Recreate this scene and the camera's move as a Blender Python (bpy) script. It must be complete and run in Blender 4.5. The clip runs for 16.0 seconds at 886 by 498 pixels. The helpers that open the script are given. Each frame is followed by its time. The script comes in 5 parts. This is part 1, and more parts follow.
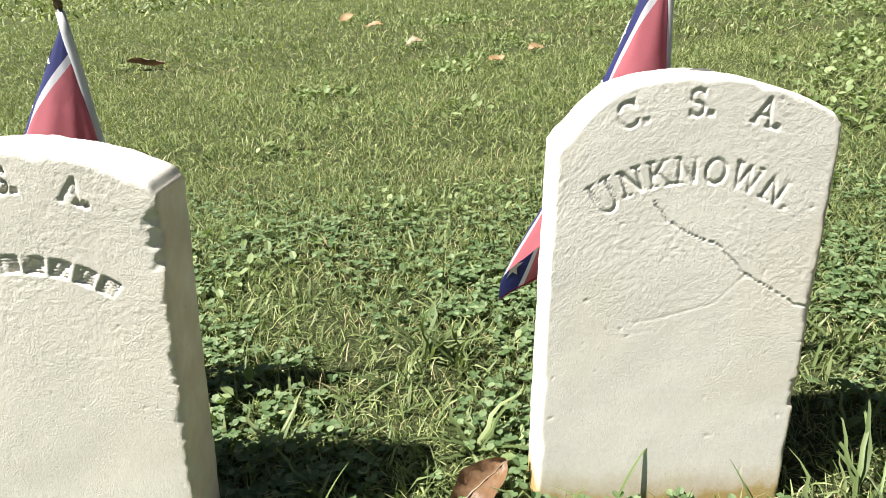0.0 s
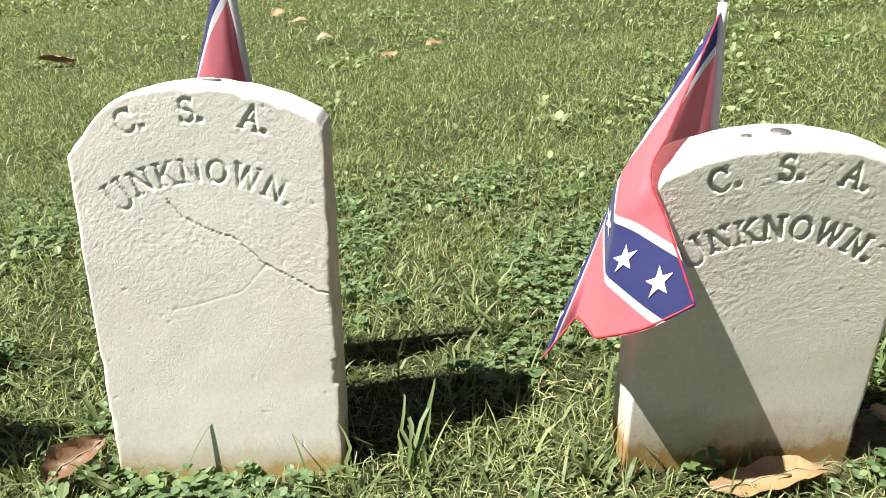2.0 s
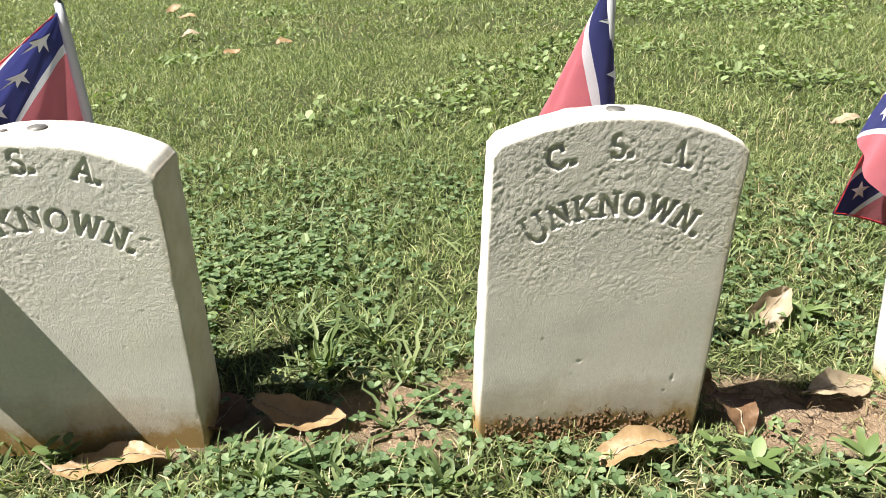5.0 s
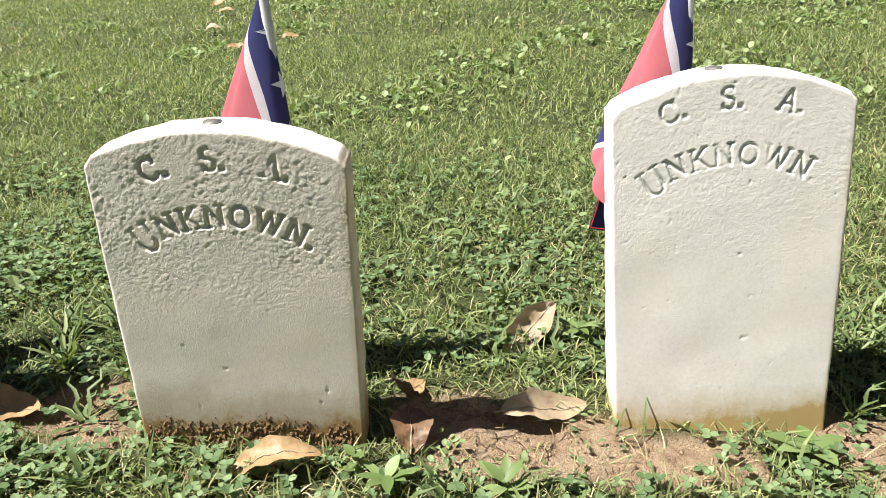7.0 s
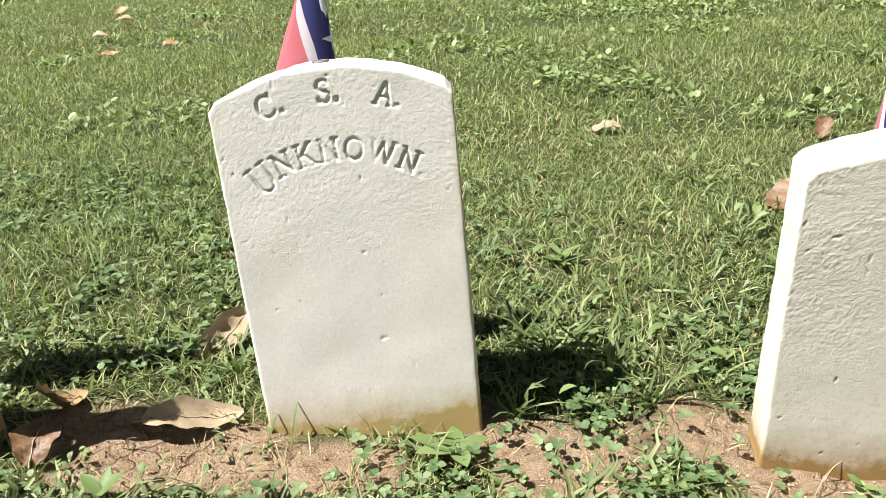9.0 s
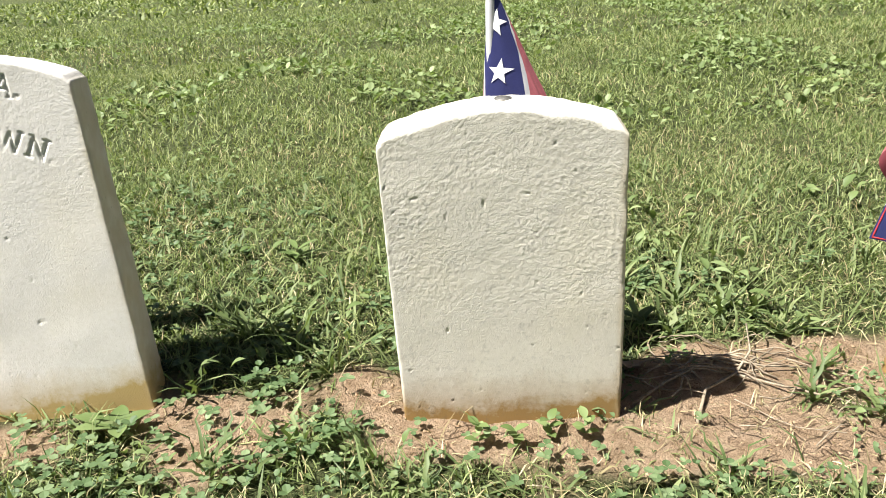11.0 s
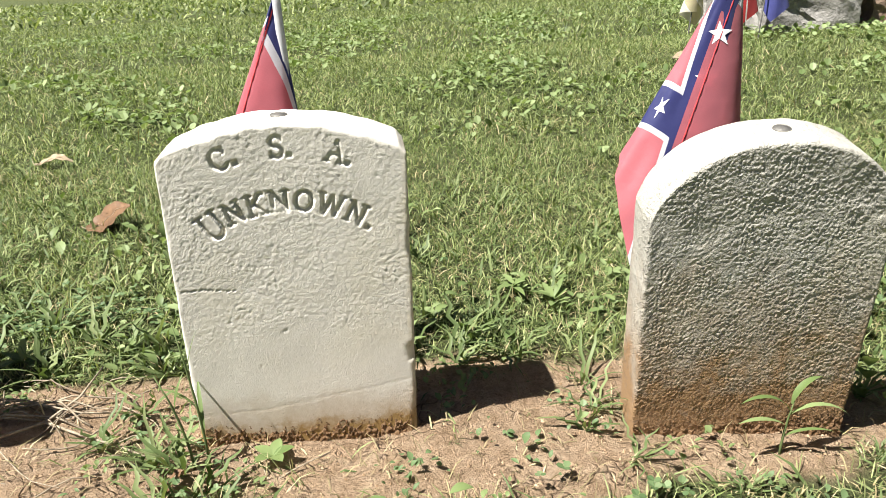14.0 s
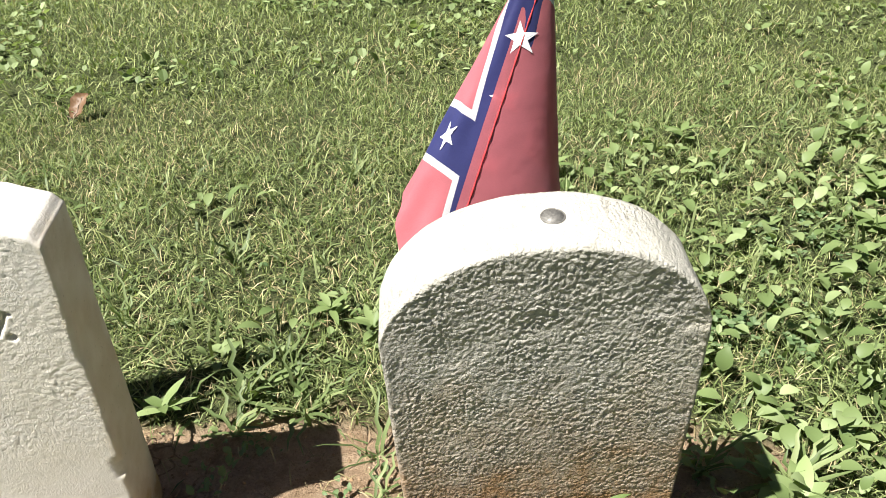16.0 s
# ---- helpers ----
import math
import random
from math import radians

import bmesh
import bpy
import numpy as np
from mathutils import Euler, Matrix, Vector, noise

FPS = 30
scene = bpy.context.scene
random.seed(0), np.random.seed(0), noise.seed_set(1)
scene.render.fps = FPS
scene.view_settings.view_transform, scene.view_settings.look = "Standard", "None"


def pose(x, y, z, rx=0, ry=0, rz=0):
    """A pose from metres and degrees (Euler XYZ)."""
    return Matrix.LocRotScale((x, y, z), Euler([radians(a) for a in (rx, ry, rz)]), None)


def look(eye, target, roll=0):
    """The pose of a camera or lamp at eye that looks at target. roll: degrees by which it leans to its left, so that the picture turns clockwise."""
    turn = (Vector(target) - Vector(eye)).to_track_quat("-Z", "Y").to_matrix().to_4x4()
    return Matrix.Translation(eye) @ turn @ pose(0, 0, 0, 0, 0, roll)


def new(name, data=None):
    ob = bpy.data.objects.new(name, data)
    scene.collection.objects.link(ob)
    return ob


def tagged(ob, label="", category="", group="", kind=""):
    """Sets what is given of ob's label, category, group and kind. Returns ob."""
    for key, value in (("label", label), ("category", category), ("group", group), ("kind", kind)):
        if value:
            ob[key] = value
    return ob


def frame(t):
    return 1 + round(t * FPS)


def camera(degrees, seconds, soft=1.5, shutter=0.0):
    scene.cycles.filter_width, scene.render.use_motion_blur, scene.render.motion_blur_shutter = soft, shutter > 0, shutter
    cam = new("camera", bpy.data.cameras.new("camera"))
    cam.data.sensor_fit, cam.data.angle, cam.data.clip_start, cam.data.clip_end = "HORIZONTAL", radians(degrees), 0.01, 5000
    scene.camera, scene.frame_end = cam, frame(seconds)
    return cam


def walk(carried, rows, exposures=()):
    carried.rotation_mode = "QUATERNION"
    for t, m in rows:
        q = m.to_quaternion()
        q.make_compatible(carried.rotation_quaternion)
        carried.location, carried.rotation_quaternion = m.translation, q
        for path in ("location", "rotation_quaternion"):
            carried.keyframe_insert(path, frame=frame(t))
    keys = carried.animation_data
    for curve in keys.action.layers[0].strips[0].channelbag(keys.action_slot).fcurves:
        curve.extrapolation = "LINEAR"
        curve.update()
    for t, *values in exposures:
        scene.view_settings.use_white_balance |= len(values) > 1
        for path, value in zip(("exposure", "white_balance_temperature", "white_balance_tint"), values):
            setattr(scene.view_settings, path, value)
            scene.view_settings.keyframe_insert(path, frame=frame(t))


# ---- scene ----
PATH = [
    (0, (0.134, -0.787, 0.763), (0.018, 1.052, -0.015), -4.1),
    (0.5, (0.261, -0.762, 0.757), (0.13, 1.072, -0.03), -4.4),
    (1, (0.326, -0.768, 0.747), (0.148, 1.053, -0.06), -4.7),
    (1.5, (0.445, -0.81, 0.748), (0.321, 1.02, -0.048), -4.3),
    (2, (0.685, -0.851, 0.76), (0.6, 0.982, -0.038), -4.2),
    (2.5, (0.859, -0.843, 0.716), (0.809, 0.987, -0.088), -3.9),
    (3, (0.95, -0.832, 0.67), (0.914, 0.996, -0.141), -3.6),
    (3.5, (0.974, -0.822, 0.654), (0.931, 1.005, -0.157), -3.5),
    (4, (1.098, -0.852, 0.682), (1.053, 0.979, -0.123), -3.3),
    (4.5, (1.349, -0.877, 0.72), (1.322, 0.954, -0.084), -2.8),
    (4.7, (1.433, -0.884, 0.728), (1.412, 0.949, -0.072), -2.7),
    (5.9, (1.692, -0.862, 0.668), (1.532, 0.963, -0.130), -3.4),
    (6.8, (2.005, -0.843, 0.694), (1.733, 0.966, -0.115), -3.9),
    (7, (2.096, -0.842, 0.714), (1.832, 0.968, -0.096), -3.7),
    (7.5, (2.279, -0.796, 0.713), (2.028, 1.017, -0.095), -3.4),
    (8, (2.373, -0.727, 0.675), (2.135, 1.084, -0.14), -3.1),
    (8.2, (2.386, -0.729, 0.656), (2.152, 1.081, -0.162), -3.1),
    (9.25, (2.600, -0.805, 0.665), (2.490, 1.030, -0.105), -3.1),
    (10.3, (2.829, -0.89, 0.627), (2.833, 0.973, -0.1), -3.2),
    (10.5, (2.86, -0.892, 0.611), (2.886, 0.969, -0.12), -3.3),
    (11, (2.905, -0.886, 0.608), (2.993, 0.973, -0.122), -3.3),
    (11.5, (3.12, -0.91, 0.653), (3.245, 0.955, -0.06), -3.6),
    (12, (3.392, -0.927, 0.668), (3.592, 0.929, -0.049), -3.3),
    (12.5, (3.553, -0.906, 0.604), (3.796, 0.944, -0.117), -3.1),
    (13, (3.635, -0.889, 0.555), (3.887, 0.958, -0.168), -2.8),
    (13.5, (3.704, -0.9, 0.568), (3.935, 0.951, -0.153), -2.7),
    (14, (3.905, -0.941, 0.601), (4.114, 0.916, -0.111), -2.5),
    (14.5, (4.082, -0.981, 0.604), (4.273, 0.873, -0.121), -2.6),
    (15, (4.135, -1.003, 0.613), (4.322, 0.844, -0.132), -2.7),
    (15.3, (4.158, -0.969, 0.672), (4.359, 0.872, -0.083), -2.4),
    (15.5, (4.179, -0.906, 0.684), (4.39, 0.927, -0.087), -2.9),
    (15.6, (4.197, -0.865, 0.698), (4.409, 0.959, -0.095), -2.6),
    (15.8, (4.226, -0.767, 0.708), (4.439, 1.018, -0.168), -2.9),
    (16, (4.24, -0.656, 0.698), (4.497, 1.062, -0.294), -2.6),
]
cam = camera(62.0, 16.0, soft=0.55)
walk(cam, [(t, look(eye, target, roll)) for t, eye, target, roll in PATH])

# ---- sky, sun, exposure ----
SUN_WAY = Vector((-0.53, -0.215, 1.0)).normalized()
scene.view_settings.exposure = 1.5
world = bpy.data.worlds.new("sky")
scene.world = world
world.use_nodes = True
wn = world.node_tree
sky = wn.nodes.new("ShaderNodeTexSky")
sky.sky_type, sky.sun_disc = "NISHITA", False
sky.air_density, sky.dust_density = 0.55, 1.0
sky.sun_elevation = math.asin(SUN_WAY.z)
sky.sun_rotation = math.atan2(SUN_WAY.x, SUN_WAY.y)
wn.links.new(sky.outputs[0], wn.nodes["Background"].inputs[0])
wn.nodes["Background"].inputs[1].default_value = 0.0205
sun = new("sun", bpy.data.lights.new("sun", "SUN"))
sun.data.energy, sun.data.angle, sun.data.color = 4.75, radians(0.55), (0.985, 0.96, 0.92)
sun.matrix_world = look(SUN_WAY * 30, (0, 0, 0))

rng = np.random.default_rng(7)


# ---- small helpers ----
def value_noise(x, y, seed=0):
    """Smooth lattice noise in -1..1 for arrays."""
    tab = np.random.default_rng(seed).uniform(-1, 1, (256, 256))
    xi, yi = np.floor(x).astype(int), np.floor(y).astype(int)
    fx, fy = x - xi, y - yi
    fx, fy = fx * fx * (3 - 2 * fx), fy * fy * (3 - 2 * fy)
    a, b = tab[xi % 256, yi % 256], tab[(xi + 1) % 256, yi % 256]
    c, d = tab[xi % 256, (yi + 1) % 256], tab[(xi + 1) % 256, (yi + 1) % 256]
    return (a * (1 - fx) + b * fx) * (1 - fy) + (c * (1 - fx) + d * fx) * fy


def fractal(x, y, seed=0, octaves=3):
    out, amp, tot = 0, 1.0, 0
    for k in range(octaves):
        out = out + amp * value_noise(x * 2 ** k + 7.3 * k, y * 2 ** k - 3.1 * k, seed + k)
        tot, amp = tot + amp, amp * 0.5
    return out / tot


def smooth(a, b, x):
    w = np.clip((x - a) / (b - a), 0, 1)
    return w * w * (3 - 2 * w)


def mesh_of(name, verts, faces, material, flat=False):
    """A mesh from numpy arrays: verts (n, 3) and a list of index arrays, each (m, 3) or (m, 4)."""
    me = bpy.data.meshes.new(name)
    verts = np.asarray(verts, dtype=np.float32)
    faces = [np.asarray(f, dtype=np.int32) for f in faces if len(f)]
    loops = np.concatenate([f.ravel() for f in faces])
    sizes = np.concatenate([np.full(len(f), f.shape[1], dtype=np.int32) for f in faces])
    starts = np.concatenate([[0], np.cumsum(sizes)[:-1]]).astype(np.int32)
    me.vertices.add(len(verts))
    me.vertices.foreach_set("co", verts.ravel())
    me.loops.add(len(loops))
    me.loops.foreach_set("vertex_index", loops)
    me.polygons.add(len(sizes))
    me.polygons.foreach_set("loop_start", starts)
    me.update(calc_edges=True)
    me.shade_flat() if flat else me.shade_smooth()
    me.materials.append(material)
    return me


def part(name, data, parent=None, label=""):
    """Links a mesh as one object, under a thing or a part."""
    ob = new(name, data)
    if parent is not None:
        ob.parent = parent
    if label:
        ob["label"] = label
    return ob


def from_bm(name, bm, material, flat=False):
    bmesh.ops.recalc_face_normals(bm, faces=bm.faces)
    me = bpy.data.meshes.new(name)
    bm.to_mesh(me)
    bm.free()
    me.shade_flat() if flat else me.shade_smooth()
    me.materials.append(material)
    return me


def tube(name, points, radii, material, sides=7):
    """A swept round bar through points with a radius at each."""
    pts = [Vector(p) for p in points]
    verts, faces, n = [], [], len(pts)
    for i, p in enumerate(pts):
        way = (pts[min(i + 1, n - 1)] - pts[max(i - 1, 0)]).normalized()
        side = way.cross(Vector((0.3, 0.9, 0.2))).normalized()
        up = side.cross(way)
        for k in range(sides):
            a = 2 * math.pi * k / sides
            verts.append(p + (side * math.cos(a) + up * math.sin(a)) * radii[i])
    for i in range(n - 1):
        for k in range(sides):
            a, b = i * sides + k, i * sides + (k + 1) % sides
            faces.append((a, b, b + sides, a + sides))
    verts += [pts[0], pts[-1]]
    caps = []
    for k in range(sides):
        caps.append((len(verts) - 2, (k + 1) % sides, k))
        caps.append((len(verts) - 1, (n - 1) * sides + k, (n - 1) * sides + (k + 1) % sides))
    return mesh_of(name, [tuple(v) for v in verts], [np.array(faces), np.array(caps)], material)


# ---- materials ----
class Mat:
    """A node material with short ways to add nodes."""

    def __init__(self, name):
        self.m = bpy.data.materials.new(name)
        self.m.use_nodes = True
        self.t = self.m.node_tree
        self.b = self.t.nodes["Principled BSDF"]
        self.out = self.t.nodes["Material Output"]

    def n(self, kind, **values):
        node = self.t.nodes.new(kind)
        for k, v in values.items():
            if k == "operation":
                node.operation = v
            elif k == "blend":
                node.blend_type = v
            else:
                node.inputs[int(k[1:])].default_value = v
        return node

    def link(self, a, b):
        self.t.links.new(a, b)

    def coord(self, which="Object"):
        return self.t.nodes.new("ShaderNodeTexCoord").outputs[which]

    def noise(self, scale, detail=4.0, rough=0.6, vector=None):
        node = self.t.nodes.new("ShaderNodeTexNoise")
        node.inputs["Scale"].default_value, node.inputs["Detail"].default_value = scale, detail
        node.inputs["Roughness"].default_value = rough
        self.link(self.coord() if vector is None else vector, node.inputs["Vector"])
        return node.outputs["Fac"]

    def ramp(self, fac, *stops):
        node = self.t.nodes.new("ShaderNodeValToRGB")
        el = node.color_ramp.elements
        while len(el) < len(stops):
            el.new(0.5)
        for e, (p, c) in zip(el, stops):
            e.position, e.color = p, (*c, 1) if len(c) == 3 else c
        self.link(fac, node.inputs[0])
        return node.outputs[0]

    def mix(self, fac, a, b, blend="MIX"):
        node = self.t.nodes.new("ShaderNodeMix")
        node.data_type, node.blend_type = "RGBA", blend
        for socket, v in ((node.inputs[0], fac), (node.inputs[6], a), (node.inputs[7], b)):
            if isinstance(v, (int, float)):
                socket.default_value = v
            elif isinstance(v, tuple):
                socket.default_value = (*v, 1)
            else:
                self.link(v, socket)
        return node.outputs[2]

    def math(self, op, a, b=0.0, c=0.0):
        node = self.t.nodes.new("ShaderNodeMath")
        node.operation = op
        for i, v in enumerate((a, b, c)):
            if isinstance(v, (int, float)):
                node.inputs[i].default_value = v
            else:
                self.link(v, node.inputs[i])
        return node.outputs[0]

    def bump(self, height, strength, distance):
        node = self.t.nodes.new("ShaderNodeBump")
        node.inputs["Strength"].default_value, node.inputs["Distance"].default_value = strength, distance
        self.link(height, node.inputs["Height"])
        self.link(node.outputs[0], self.b.inputs["Normal"])

    def done(self, color, rough=0.7, metal=0.0, spec=0.4):
        if isinstance(color, tuple):
            self.b.inputs["Base Color"].default_value = (*color, 1)
        else:
            self.link(color, self.b.inputs["Base Color"])
        self.b.inputs["Roughness"].default_value = rough
        self.b.inputs["Metallic"].default_value = metal
        self.b.inputs["Specular IOR Level"].default_value = spec
        return self.m

    def thin(self, color, share):
        """Lets light through a thin leaf or cloth."""
        tr = self.t.nodes.new("ShaderNodeBsdfTranslucent")
        mx = self.t.nodes.new("ShaderNodeMixShader")
        mx.inputs[0].default_value = share
        if isinstance(color, tuple):
            tr.inputs[0].default_value = (*color, 1)
        else:
            self.link(color, tr.inputs[0])
        self.link(self.b.outputs[0], mx.inputs[1])
        self.link(tr.outputs[0], mx.inputs[2])
        self.link(mx.outputs[0], self.out.inputs[0])
        return self.m


def marble(name, tone, stain, stain_height, lichen=0.0, grain=0.26, shade_grime=None, grit=420):
    """Weathered marble: warm blotches, grey lichen specks, earth stain that climbs unevenly from the base."""
    m = Mat(name)
    blot = m.noise(9, 5, 0.6)
    base = m.ramp(blot, (0.3, tuple(c * 0.9 for c in tone)), (0.62, tone))
    fine = m.noise(160, 3, 0.7)
    base = m.mix(0.2, base, m.ramp(fine, (0.35, (0.62, 0.6, 0.5)), (0.6, (1, 1, 1))), "MULTIPLY")
    yellow = m.noise(3.5, 3, 0.5)
    base = m.mix(m.math("MULTIPLY", m.ramp(yellow, (0.5, (0, 0, 0)), (0.72, (1, 1, 1))), 0.4), base, (0.72, 0.63, 0.42))
    sep = m.t.nodes.new("ShaderNodeSeparateXYZ")
    m.link(m.coord(), sep.inputs[0])
    up = m.math("ADD", sep.outputs[2], m.math("MULTIPLY", m.math("SUBTRACT", m.noise(14, 5, 0.7), 0.5), -stain_height * 1.3))
    wet = m.ramp(m.math("DIVIDE", up, stain_height), (0.28, (1, 1, 1)), (0.5, (0.5, 0.5, 0.5)), (1.0, (0, 0, 0)))
    base = m.mix(m.math("MULTIPLY", wet, 0.97), base, stain)
    # paints the right side's warm shade, and its grime, into the colour
    if shade_grime:
        at, much, tint = shade_grime
        side_mask = m.ramp(m.math("ADD", sep.outputs[0], m.math("MULTIPLY", m.math("SUBTRACT", m.noise(45, 4, 0.7), 0.5), 0.012)), (at - 0.0065, (0, 0, 0)), (at - 0.002, (1, 1, 1)))
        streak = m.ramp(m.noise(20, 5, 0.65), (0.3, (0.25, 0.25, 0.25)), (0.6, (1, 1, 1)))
        base = m.mix(m.math("MULTIPLY", m.math("MULTIPLY", side_mask, streak), much), base, tint)
    spots = m.noise(230, 2, 0.5)
    base = m.mix(m.math("MULTIPLY", m.ramp(spots, (0.68, (0, 0, 0)), (0.74, (1, 1, 1))), 0.35), base, (0.2, 0.18, 0.13))
    if lichen:
        patch = m.math("MULTIPLY", m.ramp(m.noise(75, 6, 0.75), (0.56 - lichen * 0.1, (0, 0, 0)), (0.64, (1, 1, 1))), lichen)
        base = m.mix(patch, base, (0.13, 0.125, 0.11))
    sugar = m.noise(grit, 3, 0.65)
    worn = m.ramp(m.noise(11, 3, 0.6), (0.35, (0.45, 0.45, 0.45)), (0.6, (1, 1, 1)))
    m.bump(m.math("MULTIPLY", sugar, worn), min(1.0, 0.4 + 0.7 * grain), 0.0008 + 0.0028 * grain)
    return m.done(base, 0.75, 0, 0.3)


def leafy(name, a, b, c, share=0.3, rough=0.45, patch=True, island=True):
    """Green plant matter that varies from blade to blade and in patches over the lawn."""
    m = Mat(name)
    if island:
        pick = m.t.nodes.new("ShaderNodeNewGeometry").outputs["Random Per Island"]
    else:
        pick = m.t.nodes.new("ShaderNodeObjectInfo").outputs["Random"]
    col = m.ramp(pick, (0.0, a), (0.55, b), (0.93, c), (1.0, tuple(min(1, k * 1.25) for k in c)))
    if patch:
        wide = m.noise(0.9, 4, 0.6)
        col = m.mix(m.ramp(wide, (0.42, (0, 0, 0)), (0.7, (0.45, 0.45, 0.45))), col, m.ramp(pick, (0, (0.13, 0.165, 0.05)), (1, (0.39, 0.385, 0.19))))
    m.done(col, rough, 0, 0.25)
    bright = m.mix(1.0, col, (1.15, 1.25, 0.6), "MULTIPLY")
    return m.thin(bright, share)


GRASS = leafy("lawn_grass", (0.072, 0.108, 0.034), (0.182, 0.232, 0.078), (0.325, 0.362, 0.158), 0.27, 0.5)
STRAW = leafy("dry_straw", (0.22, 0.18, 0.09), (0.36, 0.30, 0.16), (0.5, 0.43, 0.26), 0.15, 0.6, False)
CRAB = leafy("crabgrass", (0.085, 0.122, 0.042), (0.145, 0.19, 0.072), (0.25, 0.29, 0.13), 0.28, 0.5, False)
CLOVER = leafy("clover", (0.075, 0.125, 0.048), (0.125, 0.185, 0.08), (0.2, 0.26, 0.13), 0.3, 0.5, False)
WEED = leafy("broadleaf_weed", (0.115, 0.165, 0.055), (0.18, 0.235, 0.09), (0.27, 0.33, 0.155), 0.28, 0.5, False)
WEED_LEAF = leafy("weed_leaf", (0.11, 0.16, 0.05), (0.16, 0.215, 0.077), (0.22, 0.28, 0.115), 0.25, 0.5, False, False)

gm = Mat("soil_and_thatch")
att = gm.t.nodes.new("ShaderNodeAttribute")
att.attribute_name = "bare"
soil_col = gm.ramp(gm.noise(28, 6, 0.7), (0.3, (0.29, 0.195, 0.113)), (0.5, (0.49, 0.355, 0.235)), (0.72, (0.60, 0.46, 0.325)))
soil_col = gm.mix(0.5, soil_col, gm.ramp(gm.noise(240, 4, 0.7), (0.35, (0.55, 0.5, 0.45)), (0.65, (1.1, 1.05, 1.0))), "MULTIPLY")
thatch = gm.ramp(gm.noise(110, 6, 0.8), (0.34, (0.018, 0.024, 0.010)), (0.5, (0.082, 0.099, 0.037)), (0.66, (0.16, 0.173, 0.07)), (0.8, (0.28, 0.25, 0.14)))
vor = gm.t.nodes.new("ShaderNodeTexVoronoi")
vor.feature = "DISTANCE_TO_EDGE"
vor.inputs["Scale"].default_value = 16
warp = gm.t.nodes.new("ShaderNodeVectorMath")
wtex = gm.t.nodes.new("ShaderNodeTexNoise")
wtex.inputs["Scale"].default_value = 22
gm.link(gm.coord(), wtex.inputs["Vector"])
warp.operation = "MULTIPLY_ADD"
warp.inputs[1].default_value = (0.09, 0.09, 0.09)
gm.link(wtex.outputs["Color"], warp.inputs[0])
gm.link(gm.coord(), warp.inputs[2])
gm.link(warp.outputs[0], vor.inputs["Vector"])
fissure = gm.ramp(vor.outputs["Distance"], (0.0, (0, 0, 0)), (0.05, (1, 1, 1)))
fissure = gm.mix(gm.ramp(gm.noise(9, 2, 0.5), (0.45, (0, 0, 0)), (0.6, (1, 1, 1))), (1.0, 1.0, 1.0), fissure)
soil_col = gm.mix(0.6, soil_col, gm.ramp(fissure, (0, (0.3, 0.27, 0.25)), (1, (1, 1, 1))), "MULTIPLY")
gm.bump(gm.math("ADD", gm.math("ADD", gm.noise(90, 6, 0.75), gm.math("MULTIPLY", gm.noise(420, 3, 0.7), 0.4)), gm.math("MULTIPLY", fissure, 0.5)), 1.0, 0.02)
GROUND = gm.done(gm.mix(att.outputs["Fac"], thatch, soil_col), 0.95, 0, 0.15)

cm = Mat("soil_clod")
CLOD = cm.done(cm.mix(0.4, cm.ramp(cm.t.nodes.new("ShaderNodeNewGeometry").outputs["Random Per Island"], (0, (0.27, 0.175, 0.10)), (1, (0.47, 0.34, 0.22))),
                      cm.ramp(cm.noise(300), (0.3, (0.5, 0.5, 0.5)), (0.7, (1, 1, 1))), "MULTIPLY"), 0.95, 0, 0.1)
cr = Mat("earth_crust")
cr.bump(cr.noise(500, 4, 0.8), 1.0, 0.003)
CRUST = cr.done(cr.ramp(cr.noise(130, 5, 0.7), (0.3, (0.15, 0.085, 0.042)), (0.7, (0.32, 0.2, 0.11))), 0.95, 0, 0.1)


def dry_leaf_material(name, a, b):
    m = Mat(name)
    col = m.ramp(m.noise(40, 6, 0.7), (0.3, a), (0.7, b))
    col = m.mix(m.math("MULTIPLY", m.ramp(m.noise(11, 3, 0.5), (0.5, (0, 0, 0)), (0.75, (1, 1, 1))), 0.5), col, tuple(k * 0.45 for k in a))
    m.bump(m.noise(150, 4, 0.6), 0.5, 0.002)
    m.done(col, 0.5, 0, 0.4)
    return m.thin(col, 0.12)


TAN_LEAF = dry_leaf_material("tan_dry_leaf", (0.25, 0.155, 0.07), (0.39, 0.265, 0.135))
BROWN_LEAF = dry_leaf_material("brown_dry_leaf", (0.11, 0.06, 0.03), (0.23, 0.13, 0.065))
PALE_LEAF = dry_leaf_material("pale_dry_leaf", (0.27, 0.2, 0.12), (0.42, 0.33, 0.22))

wm = Mat("flag_stick_wood")
STICK = wm.done(wm.ramp(wm.noise(60, 4), (0.3, (0.08, 0.075, 0.07)), (0.7, (0.16, 0.15, 0.14))), 0.5)
fm = Mat("finial_bronze")
FINIAL = fm.done(fm.ramp(fm.noise(120, 3), (0.35, (0.07, 0.05, 0.025)), (0.7, (0.2, 0.15, 0.07))), 0.4, 0.6)
TAPE = Mat("white_sleeve").done((0.55, 0.55, 0.56), 0.6)
cn = Mat("coin_metal")
COIN = cn.done(cn.ramp(cn.noise(600, 3), (0.35, (0.10, 0.095, 0.085)), (0.65, (0.2, 0.19, 0.17))), 0.55, 0.35)
tw = Mat("dry_root")
TWIG = tw.done(tw.ramp(tw.noise(120, 4), (0.3, (0.16, 0.12, 0.08)), (0.7, (0.42, 0.35, 0.25))), 0.85)

